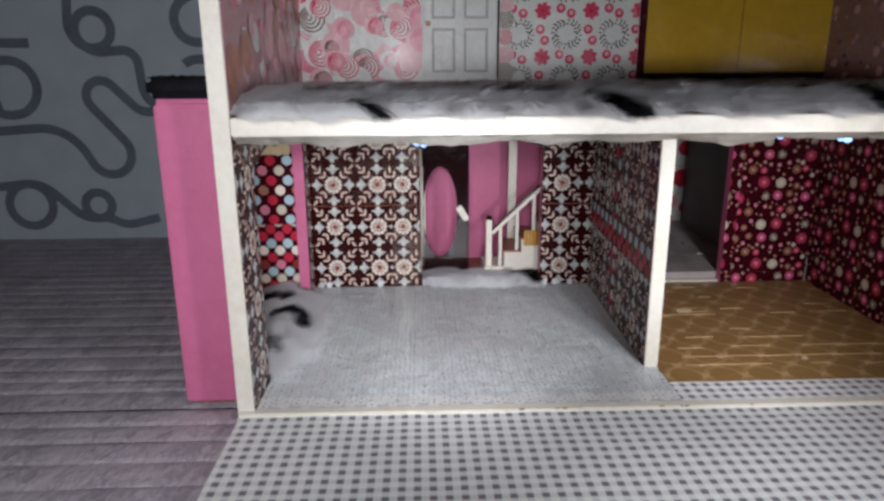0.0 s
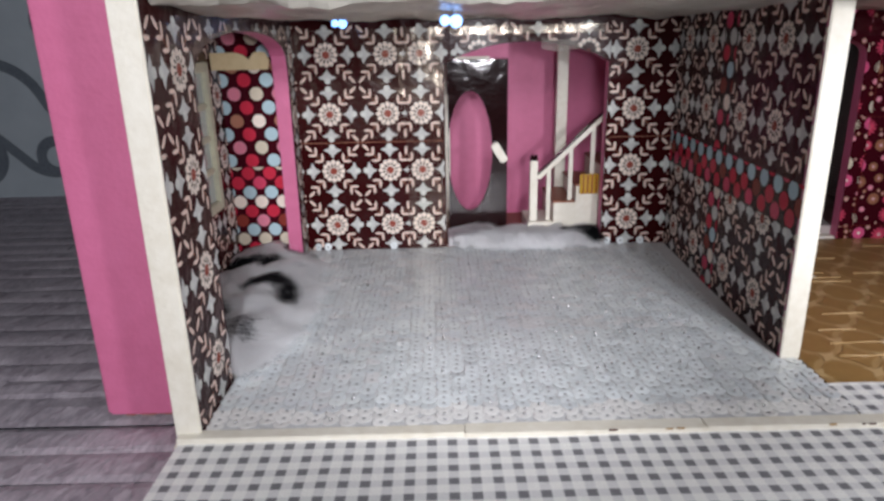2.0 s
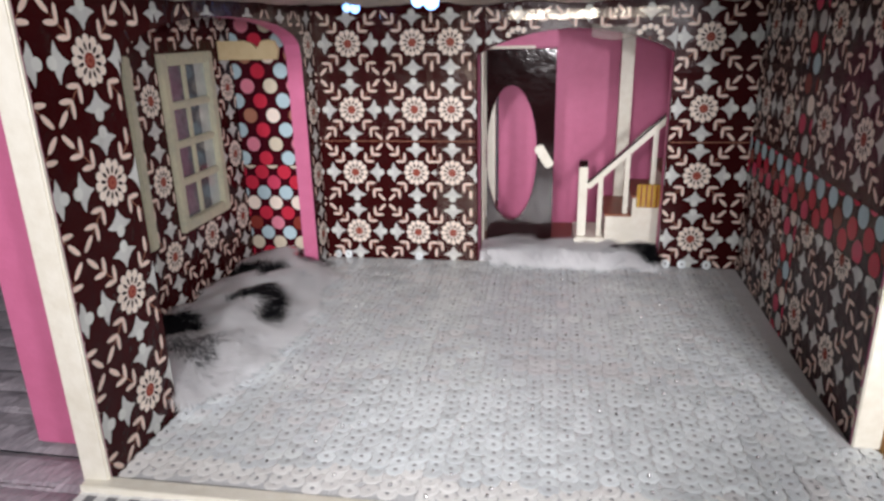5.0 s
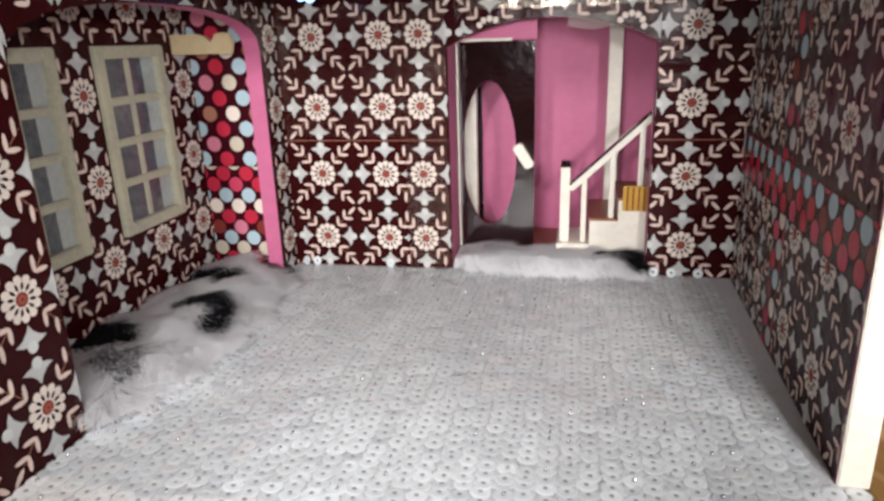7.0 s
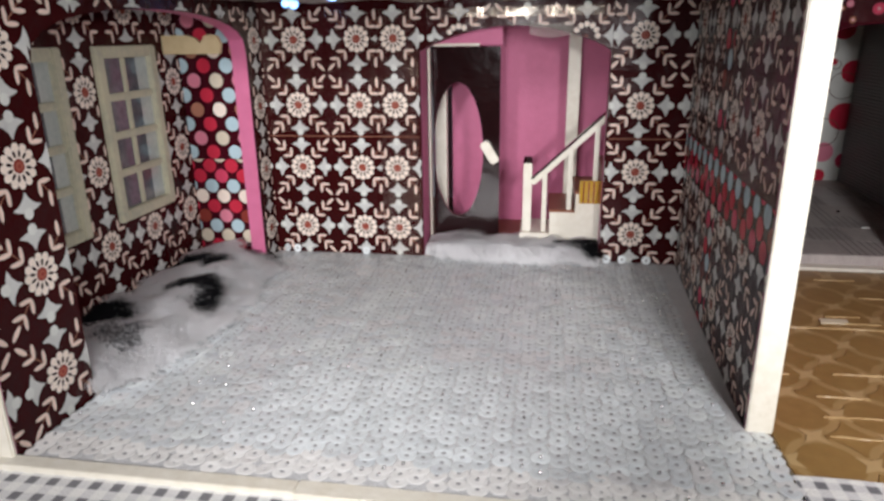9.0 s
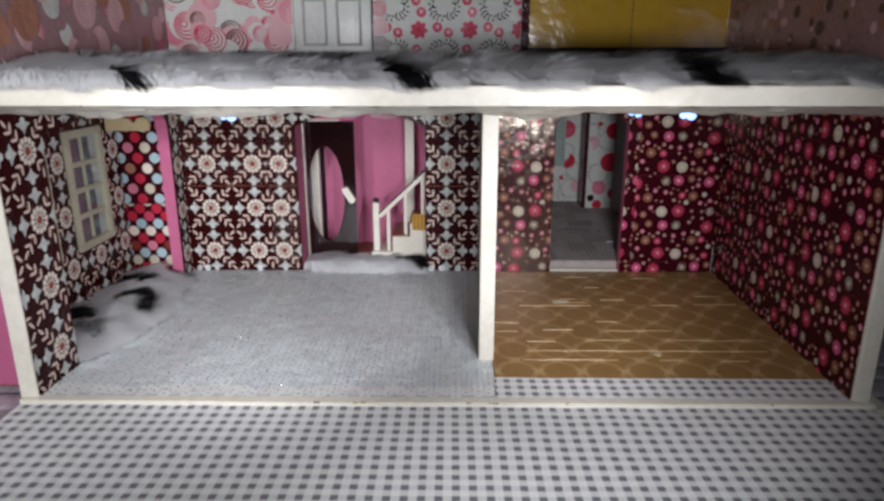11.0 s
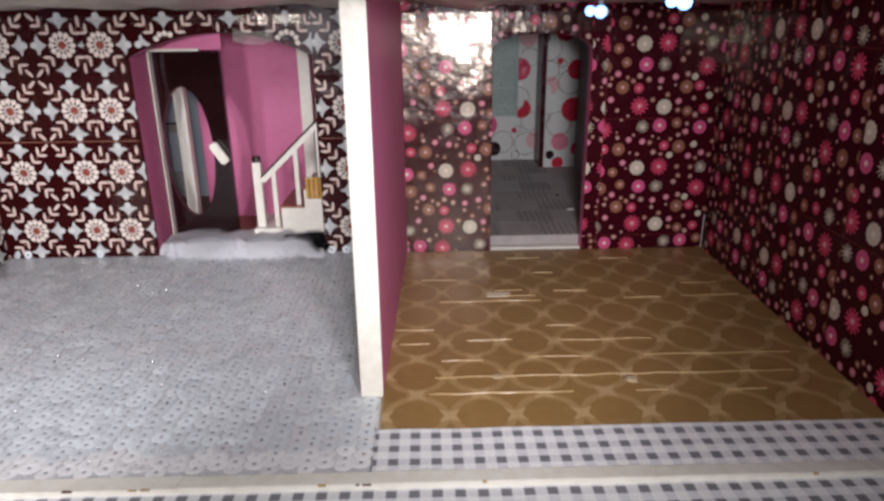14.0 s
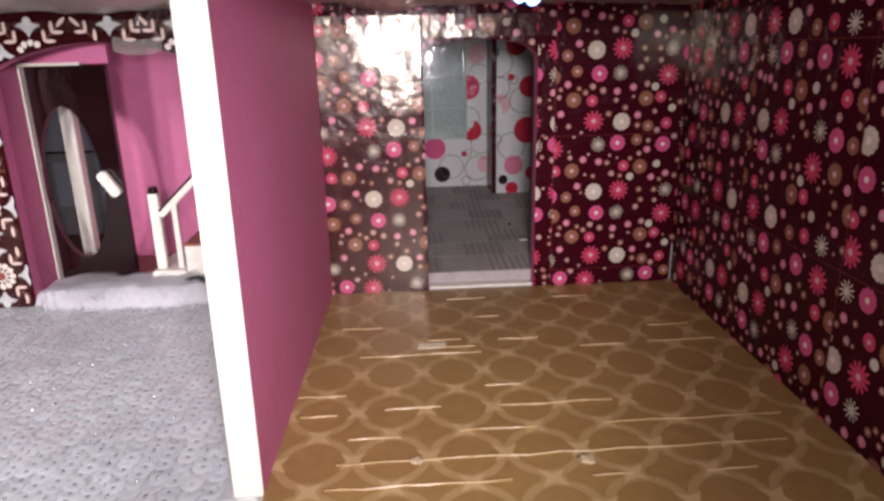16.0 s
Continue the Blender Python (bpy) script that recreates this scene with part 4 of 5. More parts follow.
def patches(spots):
    def test(x, y, rnd):
        jitter = rnd.gauss(0, 0.12) if rnd else 0
        for cx, cy, rx, ry, turn in spots:
            dx, dy = x - cx, y - cy
            c, s_ = math.cos(turn), math.sin(turn)
            if ((dx * c + dy * s_) / rx) ** 2 + ((dy * c - dx * s_) / ry) ** 2 < 1 + jitter:
                return True
        return False
    return test


# bay rug
def bay_edge(y):
    """How far the fur reaches out of the bay on to the carpet."""
    return -0.126 + 0.010 * noise.noise((y * 30, 0.4, 0)) - (0.022 if y > 0.80 else 0) - max(0.0, 0.65 - y) * 0.30


def bay_height(x, y):
    edge = min((bay_edge(y) - x) / 0.03, (x + 0.218) / 0.010, 1.0)
    return 0.0015 + max(0.0, edge) * (0.013 + 0.005 * noise.noise((x * 45, y * 45, 0.7)))


def bay_spot(rnd):
    while True:
        x, y = rnd.uniform(-0.212, -0.11), rnd.uniform(0.585, 0.845)
        if x < bay_edge(y) and not (x < XL and y > 0.826):
            return x, y


black_spots = patches([(-0.193, 0.779, 0.023, 0.0125, 0.1), (-0.173, 0.728, 0.016, 0.0095, 0.7), (-0.152, 0.713, 0.0075, 0.022, 0.42), (-0.204, 0.662, 0.017, 0.014, 0.0), (-0.160, 0.834, 0.018, 0.011, 0.0)])
grey_spot = patches([(-0.172, 0.634, 0.020, 0.011, -0.6)])


def bay_dark(x, y, rnd):
    if black_spots(x, y, rnd):
        return 1
    return 2 if rnd and grey_spot(x, y, rnd) and rnd.random() < 0.7 else 0


rug = thing("bay_fur_rug", "white long-haired fur rug with black patches on the bay floor", "rug", at=(-0.17, 0.71, 0.0))
s = Shape()
for i in range(18):
    for j in range(40):
        c = []
        for a, b in ((i, j), (i + 1, j), (i + 1, j + 1), (i, j + 1)):
            y = 0.585 + 0.245 * b / 40
            x = -0.2135 + (bay_edge(y) + 0.2135) * a / 18
            c.append((x, y, bay_height(x, y) if a < 18 else 0.0015))
        s.face(c, fur_black if bay_dark((c[0][0] + c[2][0]) / 2, (c[0][1] + c[2][1]) / 2, None) else fur_white)
part("pelt", s, rug, smooth=True)
s = Shape()
fur(s, bay_spot, bay_height, 34000, 0.019, lambda x, y: (0.6, -0.5), bay_dark, 31, 0.00055, wild=0.8)


def black_spot(rnd):
    while True:
        x, y = bay_spot(rnd)
        if black_spots(x, y, None):
            return x, y


fur(s, black_spot, lambda x, y: bay_height(x, y) + 0.001, 4500, 0.015, lambda x, y: (0.6, -0.5), lambda x, y, r: True, 36, 0.0008, wild=0.6)
part("hair", s, rug, kind="stuff")

# fur sill in the hall arch
hall_height = lambda x, y: 0.001 + 0.0105 * max(0.0, min(1.0, (y - 0.8525) / 0.009, (0.905 - y) / 0.012)) ** 0.5 + 0.002 * noise.noise((x * 60, y * 60, 2))
hall_dark = patches([(0.136, 0.872, 0.024, 0.009, -0.3), (0.148, 0.862, 0.010, 0.007, 0.0)])
rug = thing("sill_fur_rug", "white fur strip with a black patch in the arched doorway", "rug", at=(0.076, 0.88, 0.0))
s = Shape()
pelt(s, -0.0025, 0.1555, 0.853, 0.904, 30, 8, hall_height, hall_dark)
part("pelt", s, rug, smooth=True)
s = Shape()
fur(s, lambda r: (r.uniform(0.001, 0.150), 0.853 + 0.045 * r.random() ** 2), hall_height, 14000, 0.016, lambda x, y: (0.75, -0.5), hall_dark, 32, 0.0004, lambda y: 0.5 if y < 0.864 else 0.0)
part("hair", s, rug, kind="stuff")

# upper storey rug
up_height = lambda x, y: 0.2510 + 0.0075 * max(0.0, min(1.0, (y - 0.5185) / 0.008)) ** 0.5 + 0.0105 * max(0.0, min(1.0, (y - 0.524) / 0.042)) + 0.0022 * noise.noise((x * 25, y * 18, 4))
up_dark = patches([(-0.050, 0.527, 0.0055, 0.017, 0.95), (0.150, 0.532, 0.011, 0.034, 0.6), (0.366, 0.545, 0.014, 0.05, 0.25), (-0.07, 0.572, 0.035, 0.006, 0.15), (0.00, 0.580, 0.045, 0.006, -0.1), (0.085, 0.572, 0.040, 0.009, 0.2),
                   (0.195, 0.583, 0.055, 0.010, 0.05), (0.29, 0.575, 0.050, 0.011, -0.1), (0.43, 0.590, 0.050, 0.010, 0.1), (0.04, 0.625, 0.060, 0.012, 0.25), (0.30, 0.66, 0.15, 0.03, 0.05), (0.06, 0.78, 0.16, 0.035, 0.05), (-0.06, 0.70, 0.05, 0.02, 0.3), (0.40, 0.80, 0.13, 0.05, 0.0)])
rug = thing("upper_fur_rug", "white long-haired fur rug with black patches on the upper floor", "rug", at=(0.18, 0.69, 0.2505))
s = Shape()
pelt(s, XL + 0.001, XR - 0.001, 0.520, YB - 0.001, 60, 30, up_height, up_dark)
part("pelt", s, rug, smooth=True)
s = Shape()
fur(s, lambda r: (r.uniform(XL + 0.001, XR - 0.006), 0.519 + 0.325 * r.random() ** 3), up_height, 46000, 0.019, lambda x, y: (0.8, -0.30), up_dark, 33, 0.0007, lambda y: 0.45 if y < 0.53 else 0.0, 0.65)
part("hair", s, rug, kind="stuff")

# ---- sequin carpet ----
carpet = thing("sequin_carpet", "grey-white carpet of cup sequins sewn in rows on net", "carpet", at=(0.03, 0.69, 0.0))
s = Shape()
s.box((XL + 0.001, 0.5215, -0.003), (DX0 + SLANT + 0.001, YB - 0.0005, 0.0008), carpet_cloth)
s.box((DX0 + SLANT + 0.0011, 0.5215, -0.003), (0.2265, DY - 0.001, 0.0008), carpet_cloth)
part("backing", s, carpet)


def sequin_mesh(shape, m, r=0.0052, hole=0.0009, n=12, mat=None, shaded_hole=True):
    rings = []
    for q, z in ((r, 0.0), (r * 0.72, 0.0002), (hole, 0.0001)):
        rings.append([tuple(m @ Vector((q * math.cos(2 * math.pi * i / n), q * math.sin(2 * math.pi * i / n), z))) for i in range(n)])
    for a, b in zip(rings, rings[1:]):
        for i in range(n):
            shape.face([a[i - 1], a[i], b[i], b[i - 1]], mat or sequin_film)
    # grey disc over the hole paints the shade inside it
    if shaded_hole:
        shape.face([m @ Vector((1.25 * hole * math.cos(2 * math.pi * i / n), 1.25 * hole * math.sin(2 * math.pi * i / n), 0.00022)) for i in range(n)], hole_shade)


one = Shape()
sequin_mesh(one, Matrix())
sequin_data = one.object("sequin").data
bpy.data.objects.remove(bpy.data.objects["sequin"])
rnd = random.Random(12)
joined, beads, singles = Shape(), Shape(), []
i, x = 0, XL + 0.006
while x < 0.2265:
    near = 0.5262 + (0.00325 if i % 2 else 0) + rnd.uniform(-0.001, 0.001)
    y = near
    while y < (0.856 if x < DX0 + SLANT * max(0.0, y - DY) / (YB - DY) - 0.004 else DY - 0.004):
        if x > bay_edge(y) + 0.001 or not 0.585 < y < 0.84:
            m = pose(x + rnd.gauss(0, 0.0005) + 0.0008 * noise.noise((x * 40, y * 25, 2)), y + rnd.gauss(0, 0.0006), 0.0012 + rnd.uniform(0, 0.0003), -3.0 + rnd.gauss(0, 2.2), rnd.gauss(0, 2.6), rnd.uniform(0, 6))
            tone = noise.noise((x * 28, y * 28, 5)) + rnd.gauss(0, 0.35)
            mat = sequin_white if y < 0.541 + 0.006 * tone else sequin_pale if tone > 0.45 else sequin_rose if tone < -0.5 else sequin_blue if tone < -0.25 else sequin_film
            if -0.05 < x < 0.16 and 0.545 < y < 0.632:
                singles.append(m)
            else:
                sequin_mesh(joined, m, mat=mat, shaded_hole=rnd.random() < 0.7)
            # mirror beads added on some sequins to stand in for glints
            if rnd.random() < 0.14:
                bead = bmesh.new()
                bmesh.ops.create_icosphere(bead, subdivisions=2, radius=0.0008)
                beads.take(bead, sparkle_bead, m @ Matrix.Translation((0.0003, 0.0, 0.0008)))
        y += 0.0065 + rnd.gauss(0, 0.0003)
    x, i = x + 0.0094, i + 1

for x in (-0.139, -0.129, -0.060, 0.164, 0.178, 0.199):
    loose = Shape()
    sequin_mesh(loose, Matrix(), r=0.0040, shaded_hole=False)
    loose = tagged(loose.object("loose_sequin"), "loose white sequin leaning on the foot of the wall", "sequin", "loose sequins")
    loose.matrix_world = pose(x, YB - 0.0036, 0.0052, 76 + rnd.gauss(0, 4), 0, rnd.gauss(0, 8))
part("sequin_field", joined, carpet, kind="stuff")
part("bead_field", beads, carpet, "tiny bright beads added to give the carpet its sparkle", smooth=True, kind="stuff")

# loose clear tape over the hall arch
tape = Shape()
for i in range(10):
    for j in range(5):
        quad = []
        for a, c in ((i, j), (i + 1, j), (i + 1, j + 1), (i, j + 1)):
            u = 0.090 + 0.036 * a / 10
            v = 0.211 - 0.0022 * c - 0.003 * math.sin(math.pi * a / 10)
            quad.append((u, YB - 0.0020 - 0.0012 * noise.noise((a * 0.9, c * 0.8, 3)) - 0.0006 * c, v + 0.001 * noise.noise((a, c, 7))))
        tape.face(quad, clear_tape)
tagged(tape.object("tape_strip", smooth=True), "wrinkled clear tape hanging loose over the arch", "tape")

# ---- hall behind the arch ----
structure(solid((-0.030, 0.8715, -0.003), (0.222, 1.02, 0.0), brown_wood).object("floor_hall"), "brown board floor of the stair hall", "floor")
structure(solid((0.0035, 1.000, 0.0), (0.222, 1.012, 0.2365), pink_paint).object("wall_hall_back"), "matt pink wall behind the stairs", "wall")
structure(solid((0.210, 0.8715, 0.0), (0.222, 1.0, 0.2365), pink_paint).object("wall_hall_east"), "matt pink side wall of the stair hall", "wall")
structure(solid((-0.016, 0.8715, 0.0), (-0.006, 0.902, 0.2365), pink_paint).object("wall_hall_west"), "matt pink return beside the brown door", "wall")
structure(solid((-0.006, 0.9065, 0.1915), (0.0640, 0.9125, 0.2365), pink_paint).object("wall_hall_lintel"), "matt pink strip of wall over the brown door", "wall")
tagged(solid((-0.0028, 0.8995, 0.1905), (0.0440, 0.9062, 0.1928), white_paint, 0.0005).object("door_lintel"), "thin white strip over the brown door", "lintel")
structure(solid((-0.120, 1.10, 0.0), (0.0, 1.11, 0.2365), grey_wall).object("wall_passage"), "dim grey wall at the end of the passage", "wall")
structure(solid((-0.120, 0.8715, 0.0), (-0.110, 1.10, 0.2365), grey_wall).object("wall_passage_west"), "dim grey side wall of the passage", "wall")
structure(solid((-0.120, 1.02, -0.003), (0.0, 1.10, 0.0), brown_wood).object("floor_passage"), "brown board floor of the passage", "floor")
structure(solid((-0.120, 0.8712, 0.2365), (XR, 1.20, 0.2505), white_paint).object("ceiling_hall"), "board over the hall and the back room", "ceiling")
cab = thing("passage_door", "dim grey panelled door at the end of the passage", "door", at=(-0.07, 1.097, 0.0))
part("door_leaf", solid((-0.098, 1.0965, 0.0), (-0.046, 1.0995, 0.094), pale_cloth, 0.0006), cab)
part("door_panel", solid((-0.091, 1.0952, 0.034), (-0.074, 1.0964, 0.084), grey_wall, 0.0005), cab)
part("door_panel", solid((-0.070, 1.0952, 0.034), (-0.053, 1.0964, 0.084), grey_wall, 0.0005), cab)
part("door_top", solid((-0.100, 1.0945, 0.0945), (-0.044, 1.0995, 0.0965), black_paper, 0.0004), cab, "dark strip over the door")
tagged(solid((-0.0085, 0.960, 0.0), (0.0030, 0.972, 0.2360), white_paint, 0.0008).object("door_post"), "white square post at the edge of the pink wall", "post")
tagged(solid((-0.0046, 0.8985, 0.0), (-0.0030, 0.9080, 0.192), white_paint, 0.0006).object("door_jamb"), "white strip of jamb beside the brown door", "jamb")

# oval-lit door
door = tagged(new("door_1"), "dark brown glossy door with an oval opening, standing closed", "door", kind="structure")
door.empty_display_size = 0.02
n = 40
oval = [(0.0232 + 0.0240 * math.cos(2 * math.pi * i / n), 0.094 + 0.0645 * math.sin(2 * math.pi * i / n)) for i in range(n)]


def rim(p):
    """The point of the door's edge straight out from the oval."""
    cx, cy = 0.0315, 0.096
    dx, dy = (p[0] - 0.0232) / 0.0240, (p[1] - 0.094) / 0.0645
    k = 1 / max(abs(dx), abs(dy))
    return (0.0315 + dx * k * 0.0315, 0.0960 + dy * k * 0.0940)


s = Shape()
DZ = 0.900
for i in range(n):
    a, b = oval[i - 1], oval[i]
    ra, rb = rim(a), rim(b)
    for y, flip in ((DZ, 0), (DZ + 0.006, 1)):
        quad = [(a[0], y, a[1]), (b[0], y, b[1]), (rb[0], y, rb[1]), (ra[0], y, ra[1])]
        s.face(quad[::-1] if flip else quad, door_wood)
    s.face([(a[0], DZ, a[1]), (a[0], DZ + 0.006, a[1]), (b[0], DZ + 0.006, b[1]), (b[0], DZ, b[1])], door_cut)
    s.face([(ra[0], DZ, ra[1]), (rb[0], DZ, rb[1]), (rb[0], DZ + 0.006, rb[1]), (ra[0], DZ + 0.006, ra[1])], door_wood)
fix_normals(part("door_leaf", s, door))
s = Shape()
s.box((-0.0045, -0.004, -0.0115), (0.0045, 0.004, 0.0115), white_paint, 0.0015)
handle = part("door_handle", s, door, "white block handle set askew")
handle.matrix_basis = pose(0.054, 0.8955, 0.094, 0, -32, 0)

# ---- stairs ----
stairs = thing("staircase", "small staircase with white risers, brown treads and a white rail", "staircase", at=(0.14, 0.91, 0.0))
part("bottom_step", solid((0.084, 0.880, 0.0), (0.112, 0.935, 0.020), white_paint, 0.0008), stairs)
for k, (x0, x1, z) in enumerate(((0.112, 0.1355, 0.040), (0.1355, 0.160, 0.058), (0.160, 0.185, 0.080), (0.185, 0.2095, 0.102))):
    part("step", solid((x0, 0.884, 0.0), (x1, 0.9575, z), white_paint, 0.0006), stairs)
    part("tread", solid((x0 - 0.001, 0.885, z), (x1 - 0.0004, 0.9570, z + 0.002), brown_wood, 0.0004), stairs)
s = solid((0.0865, 0.886, 0.0200), (0.0945, 0.894, 0.086), white_paint, 0.001)
newel = part("newel_post", s, stairs)
part("newel_cap", rod((0.0905, 0.890, 0.086), (0.0905, 0.890, 0.0915), 0.0044, door_wood, 12, 0.0036), newel, "dark brown cap")
a, b = Vector((0.0945, 0.889, 0.067)), Vector((0.186, 0.889, 0.1535))
d = (b - a).normalized()
turn = Matrix.Rotation(-math.atan2(d.z, d.x), 4, "Y")
part("handrail", solid(((a + b) / 2 - Vector(((b - a).length / 2, 0.003, 0.003))), ((a + b) / 2 + Vector(((b - a).length / 2, 0.003, 0.003))), white_paint, 0.0008, turn), stairs)
up = Vector((0, 0, 0.0042))
part("rail_cap", solid(((a + b) / 2 + up - Vector(((b - a).length / 2, 0.0035, 0.0009))), ((a + b) / 2 + up + Vector(((b - a).length / 2, 0.0035, 0.0009))), door_wood, 0.0003, turn), stairs, "dark brown cap strip")
for x, z in ((0.1065, 0.0200), (0.1295, 0.042), (0.1525, 0.060), (0.176, 0.082)):
    top_z = 0.067 + (x - 0.0945) * 0.945 - 0.001
    part("baluster", solid((x - 0.0022, 0.887, z), (x + 0.0022, 0.891, top_z), white_paint, 0.0005), stairs)
tagged(solid((0.1255, 0.958, 0.0), (0.1375, 0.970, 0.2360), white_paint, 0.001).object("stair_post"), "white square post beside the stairs", "post")
pad = thing("striped_card", "yellow card with dark stripes leaning on the stairs", "card", at=(0.148, 0.880, 0.06))
part("card", solid((0.1385, 0.8800, 0.0500), (0.1585, 0.8835, 0.0715), yellow_paper, 0.0008), pad)
for k in range(4):
    x = 0.1415 + 0.0046 * k
    part("stripe", solid((x, 0.8794, 0.0505), (x + 0.0013, 0.8800, 0.0710), rust_print), pad, "dark stripe")

# ---- back room behind the right arch ----
AZ = 0.022
s = Shape()
for k in range(16):
    ya, yb = 0.8715 + 0.0198 * k, 0.8715 + 0.0198 * (k + 1)
    za, zb = (0.011 + (AZ + 0.003 - 0.011) * q / 16 + 0.0008 * noise.noise((q, 0.3, 0)) for q in (k, k + 1))
    s.face([(0.2225, ya, za), (XR, ya, za), (XR, yb, zb), (0.2225, yb, zb)], slate_cloth)
s.face([(0.2225, 0.8715, -0.003), (XR, 0.8715, -0.003), (XR, 0.8715, 0.011), (0.2225, 0.8715, 0.011)], slate_cloth)
floor_annex = structure(s.object("floor_annex"), "grey woven floor of the back room", "floor")
rnd = random.Random(77)
slope = (AZ + 0.003 - 0.011) / (16 * 0.0198)
for i in range(8):
    for j in range(6):
        x0, ya = 0.2935 + 0.0400 * j + (0, 0.022, 0.009, 0.031)[i % 4], 0.8725 + 0.0390 * i
        x1, yb = min(x0 + 0.0394, 0.4610), ya + 0.0385
        if x1 - x0 < 0.006:
            continue
        za, zb = (0.0118 + slope * (y - 0.8715) for y in (ya, yb))
        s = Shape()
        low = [(x0, ya, za - 0.0012), (x1, ya, za - 0.0012), (x1, yb, zb - 0.0012), (x0, yb, zb - 0.0012)]
        high = [(x, y, z + 0.0007) for x, y, z in low]
        mat = (slate_dark, slate_cloth, slate_pale)[(i + j) % 2 + (rnd.random() < 0.25)]
        s.face(high, mat)
        for q in range(4):
            s.face([low[q - 1], low[q], high[q], high[q - 1]], mat)
        if (i + j) % 2 == 0:
            for q in range(6):
                xa = x0 + 0.0025 + 0.0062 * q
                if xa + 0.0016 < x1:
                    s.face([(xa, ya, za - 0.0003), (xa + 0.0016, ya, za - 0.0003), (xa + 0.0016, yb, zb - 0.0003), (xa, yb, zb - 0.0003)], slate_groove)
        s.object("woven_patch", floor_annex)
structure(solid((0.3195, 0.8605, 0.0), (0.4085, 0.8715, 0.0025), white_paint, 0.0006).object("trim_annex_sill"), "cream sill strip under the arch", "trim")
s = Shape()
s.box((0.2225, 1.185, AZ), (0.4125, 1.195, 0.2365), white_paper)
WEST = [(0.400, 0.193, 0.0125, pale_rose), (0.389, 0.151, 0.0150, pink_print), (0.393, 0.097, 0.0130, red_print), (0.383, 0.108, 0.0130, white_paper), (0.345, 0.075, 0.0140, hot_print), (0.354, 0.041, 0.0105, black_paper),
        (0.412, 0.053, 0.0120, pale_rose), (0.383, 0.067, 0.0038, red_print), (0.300, 0.060, 0.0140, pink_print), (0.270, 0.110, 0.0150, pale_rose), (0.290, 0.170, 0.0130, red_print),
        (0.366, 0.051, 0.0150, None), (0.400, 0.048, 0.0155, None), (0.389, 0.113, 0.0135, None), (0.405, 0.080, 0.0125, None), (0.385, 0.032, 0.0050, None), (0.388, 0.069, 0.0042, None), (0.315, 0.045, 0.0150, None), (0.402, 0.167, 0.0120, None)]
disc_paper(WEST, 0.25, 0.412, AZ, 0.2365).lay(s, lambda u, v, w: (u, 1.185 + w, v), 0.25, 0.412, AZ, 0.2365)
structure(s.object("wall_annex_back"), "white wall with red and pink printed discs and thin rings", "wall")
s = Shape()
s.box((0.4185, 1.140, AZ), (XRB, 1.150, 0.2365), white_paper)
EAST = [(0.414, 0.193, 0.0075, black_paper), (0.442, 0.202, 0.0130, red_print), (0.459, 0.153, 0.0130, red_print), (0.436, 0.164, 0.0042, red_print), (0.424, 0.133, 0.0120, pale_rose), (0.416, 0.126, 0.0100, white_paper), (0.456, 0.101, 0.0160, red_print),
        (0.440, 0.058, 0.0120, rose_print), (0.427, 0.040, 0.0060, black_paper), (0.438, 0.029, 0.0080, red_print), (0.464, 0.048, 0.0090, pink_print),
        (0.421, 0.181, 0.0160, None), (0.437, 0.082, 0.0160, None), (0.450, 0.137, 0.0150, None), (0.439, 0.161, 0.0046, None), (0.422, 0.152, 0.0120, None), (0.420, 0.090, 0.0050, None)]
disc_paper(EAST, 0.4185, XRB, AZ, 0.2365).lay(s, lambda u, v, w: (u, 1.140 + w, v), 0.4190, XRB - 0.001, AZ, 0.2365)
structure(s.object("wall_annex_front"), "white wall panel with red and pink printed discs and rings", "wall")
structure(solid((0.4125, 1.1395, AZ), (0.4183, 1.185, 0.2365), maroon_paper).object("trim_annex_corner"), "maroon corner strip between two papered panels", "trim")
s = Shape()
for k in range(60):
    z = AZ + 0.0036 * k
    s.box((0.4615, 0.8725, z), (0.4641, 1.1395, z + 0.0026), corrugated)
s.box((0.4641, 0.8725, AZ), (0.472, 1.1395, 0.2365), corrugated)
structure(s.object("wall_annex_east"), "grey ribbed card side wall of the back room", "wall")
structure(solid((0.2225, 0.8715, AZ), (0.2325, 1.185, 0.2365), white_paper).object("wall_annex_west"), "white papered side wall of the back room", "wall")
win = structure(new("window_3"), "pale green film window hung before the papered wall", "window")
win.empty_display_size = 0.02
glass_green = material("green_film", (0.30, 0.38, 0.35), 0.10, second=(0.46, 0.54, 0.50), scale=25, amount=0.4, spec=0.8, coat=0.5, bump=0.3, bump_scale=50)
s = Shape()
for lo, hi in (((0.300, 1.176, 0.088), (0.386, 1.1845, 0.092)), ((0.300, 1.176, 0.196), (0.386, 1.1845, 0.200)), ((0.300, 1.176, 0.092), (0.304, 1.1845, 0.196)), ((0.382, 1.176, 0.092), (0.386, 1.1845, 0.196))):
    s.box(lo, hi, glass_green, 0.0005)
part("window_frame", s, win)
for k in range(3):
    for q in range(2):
        part("pane", solid((0.304 + 0.039 * q, 1.180, 0.092 + 0.0347 * k), (0.342 + 0.040 * q, 1.1815, 0.126 + 0.035 * k), glass_green), win)

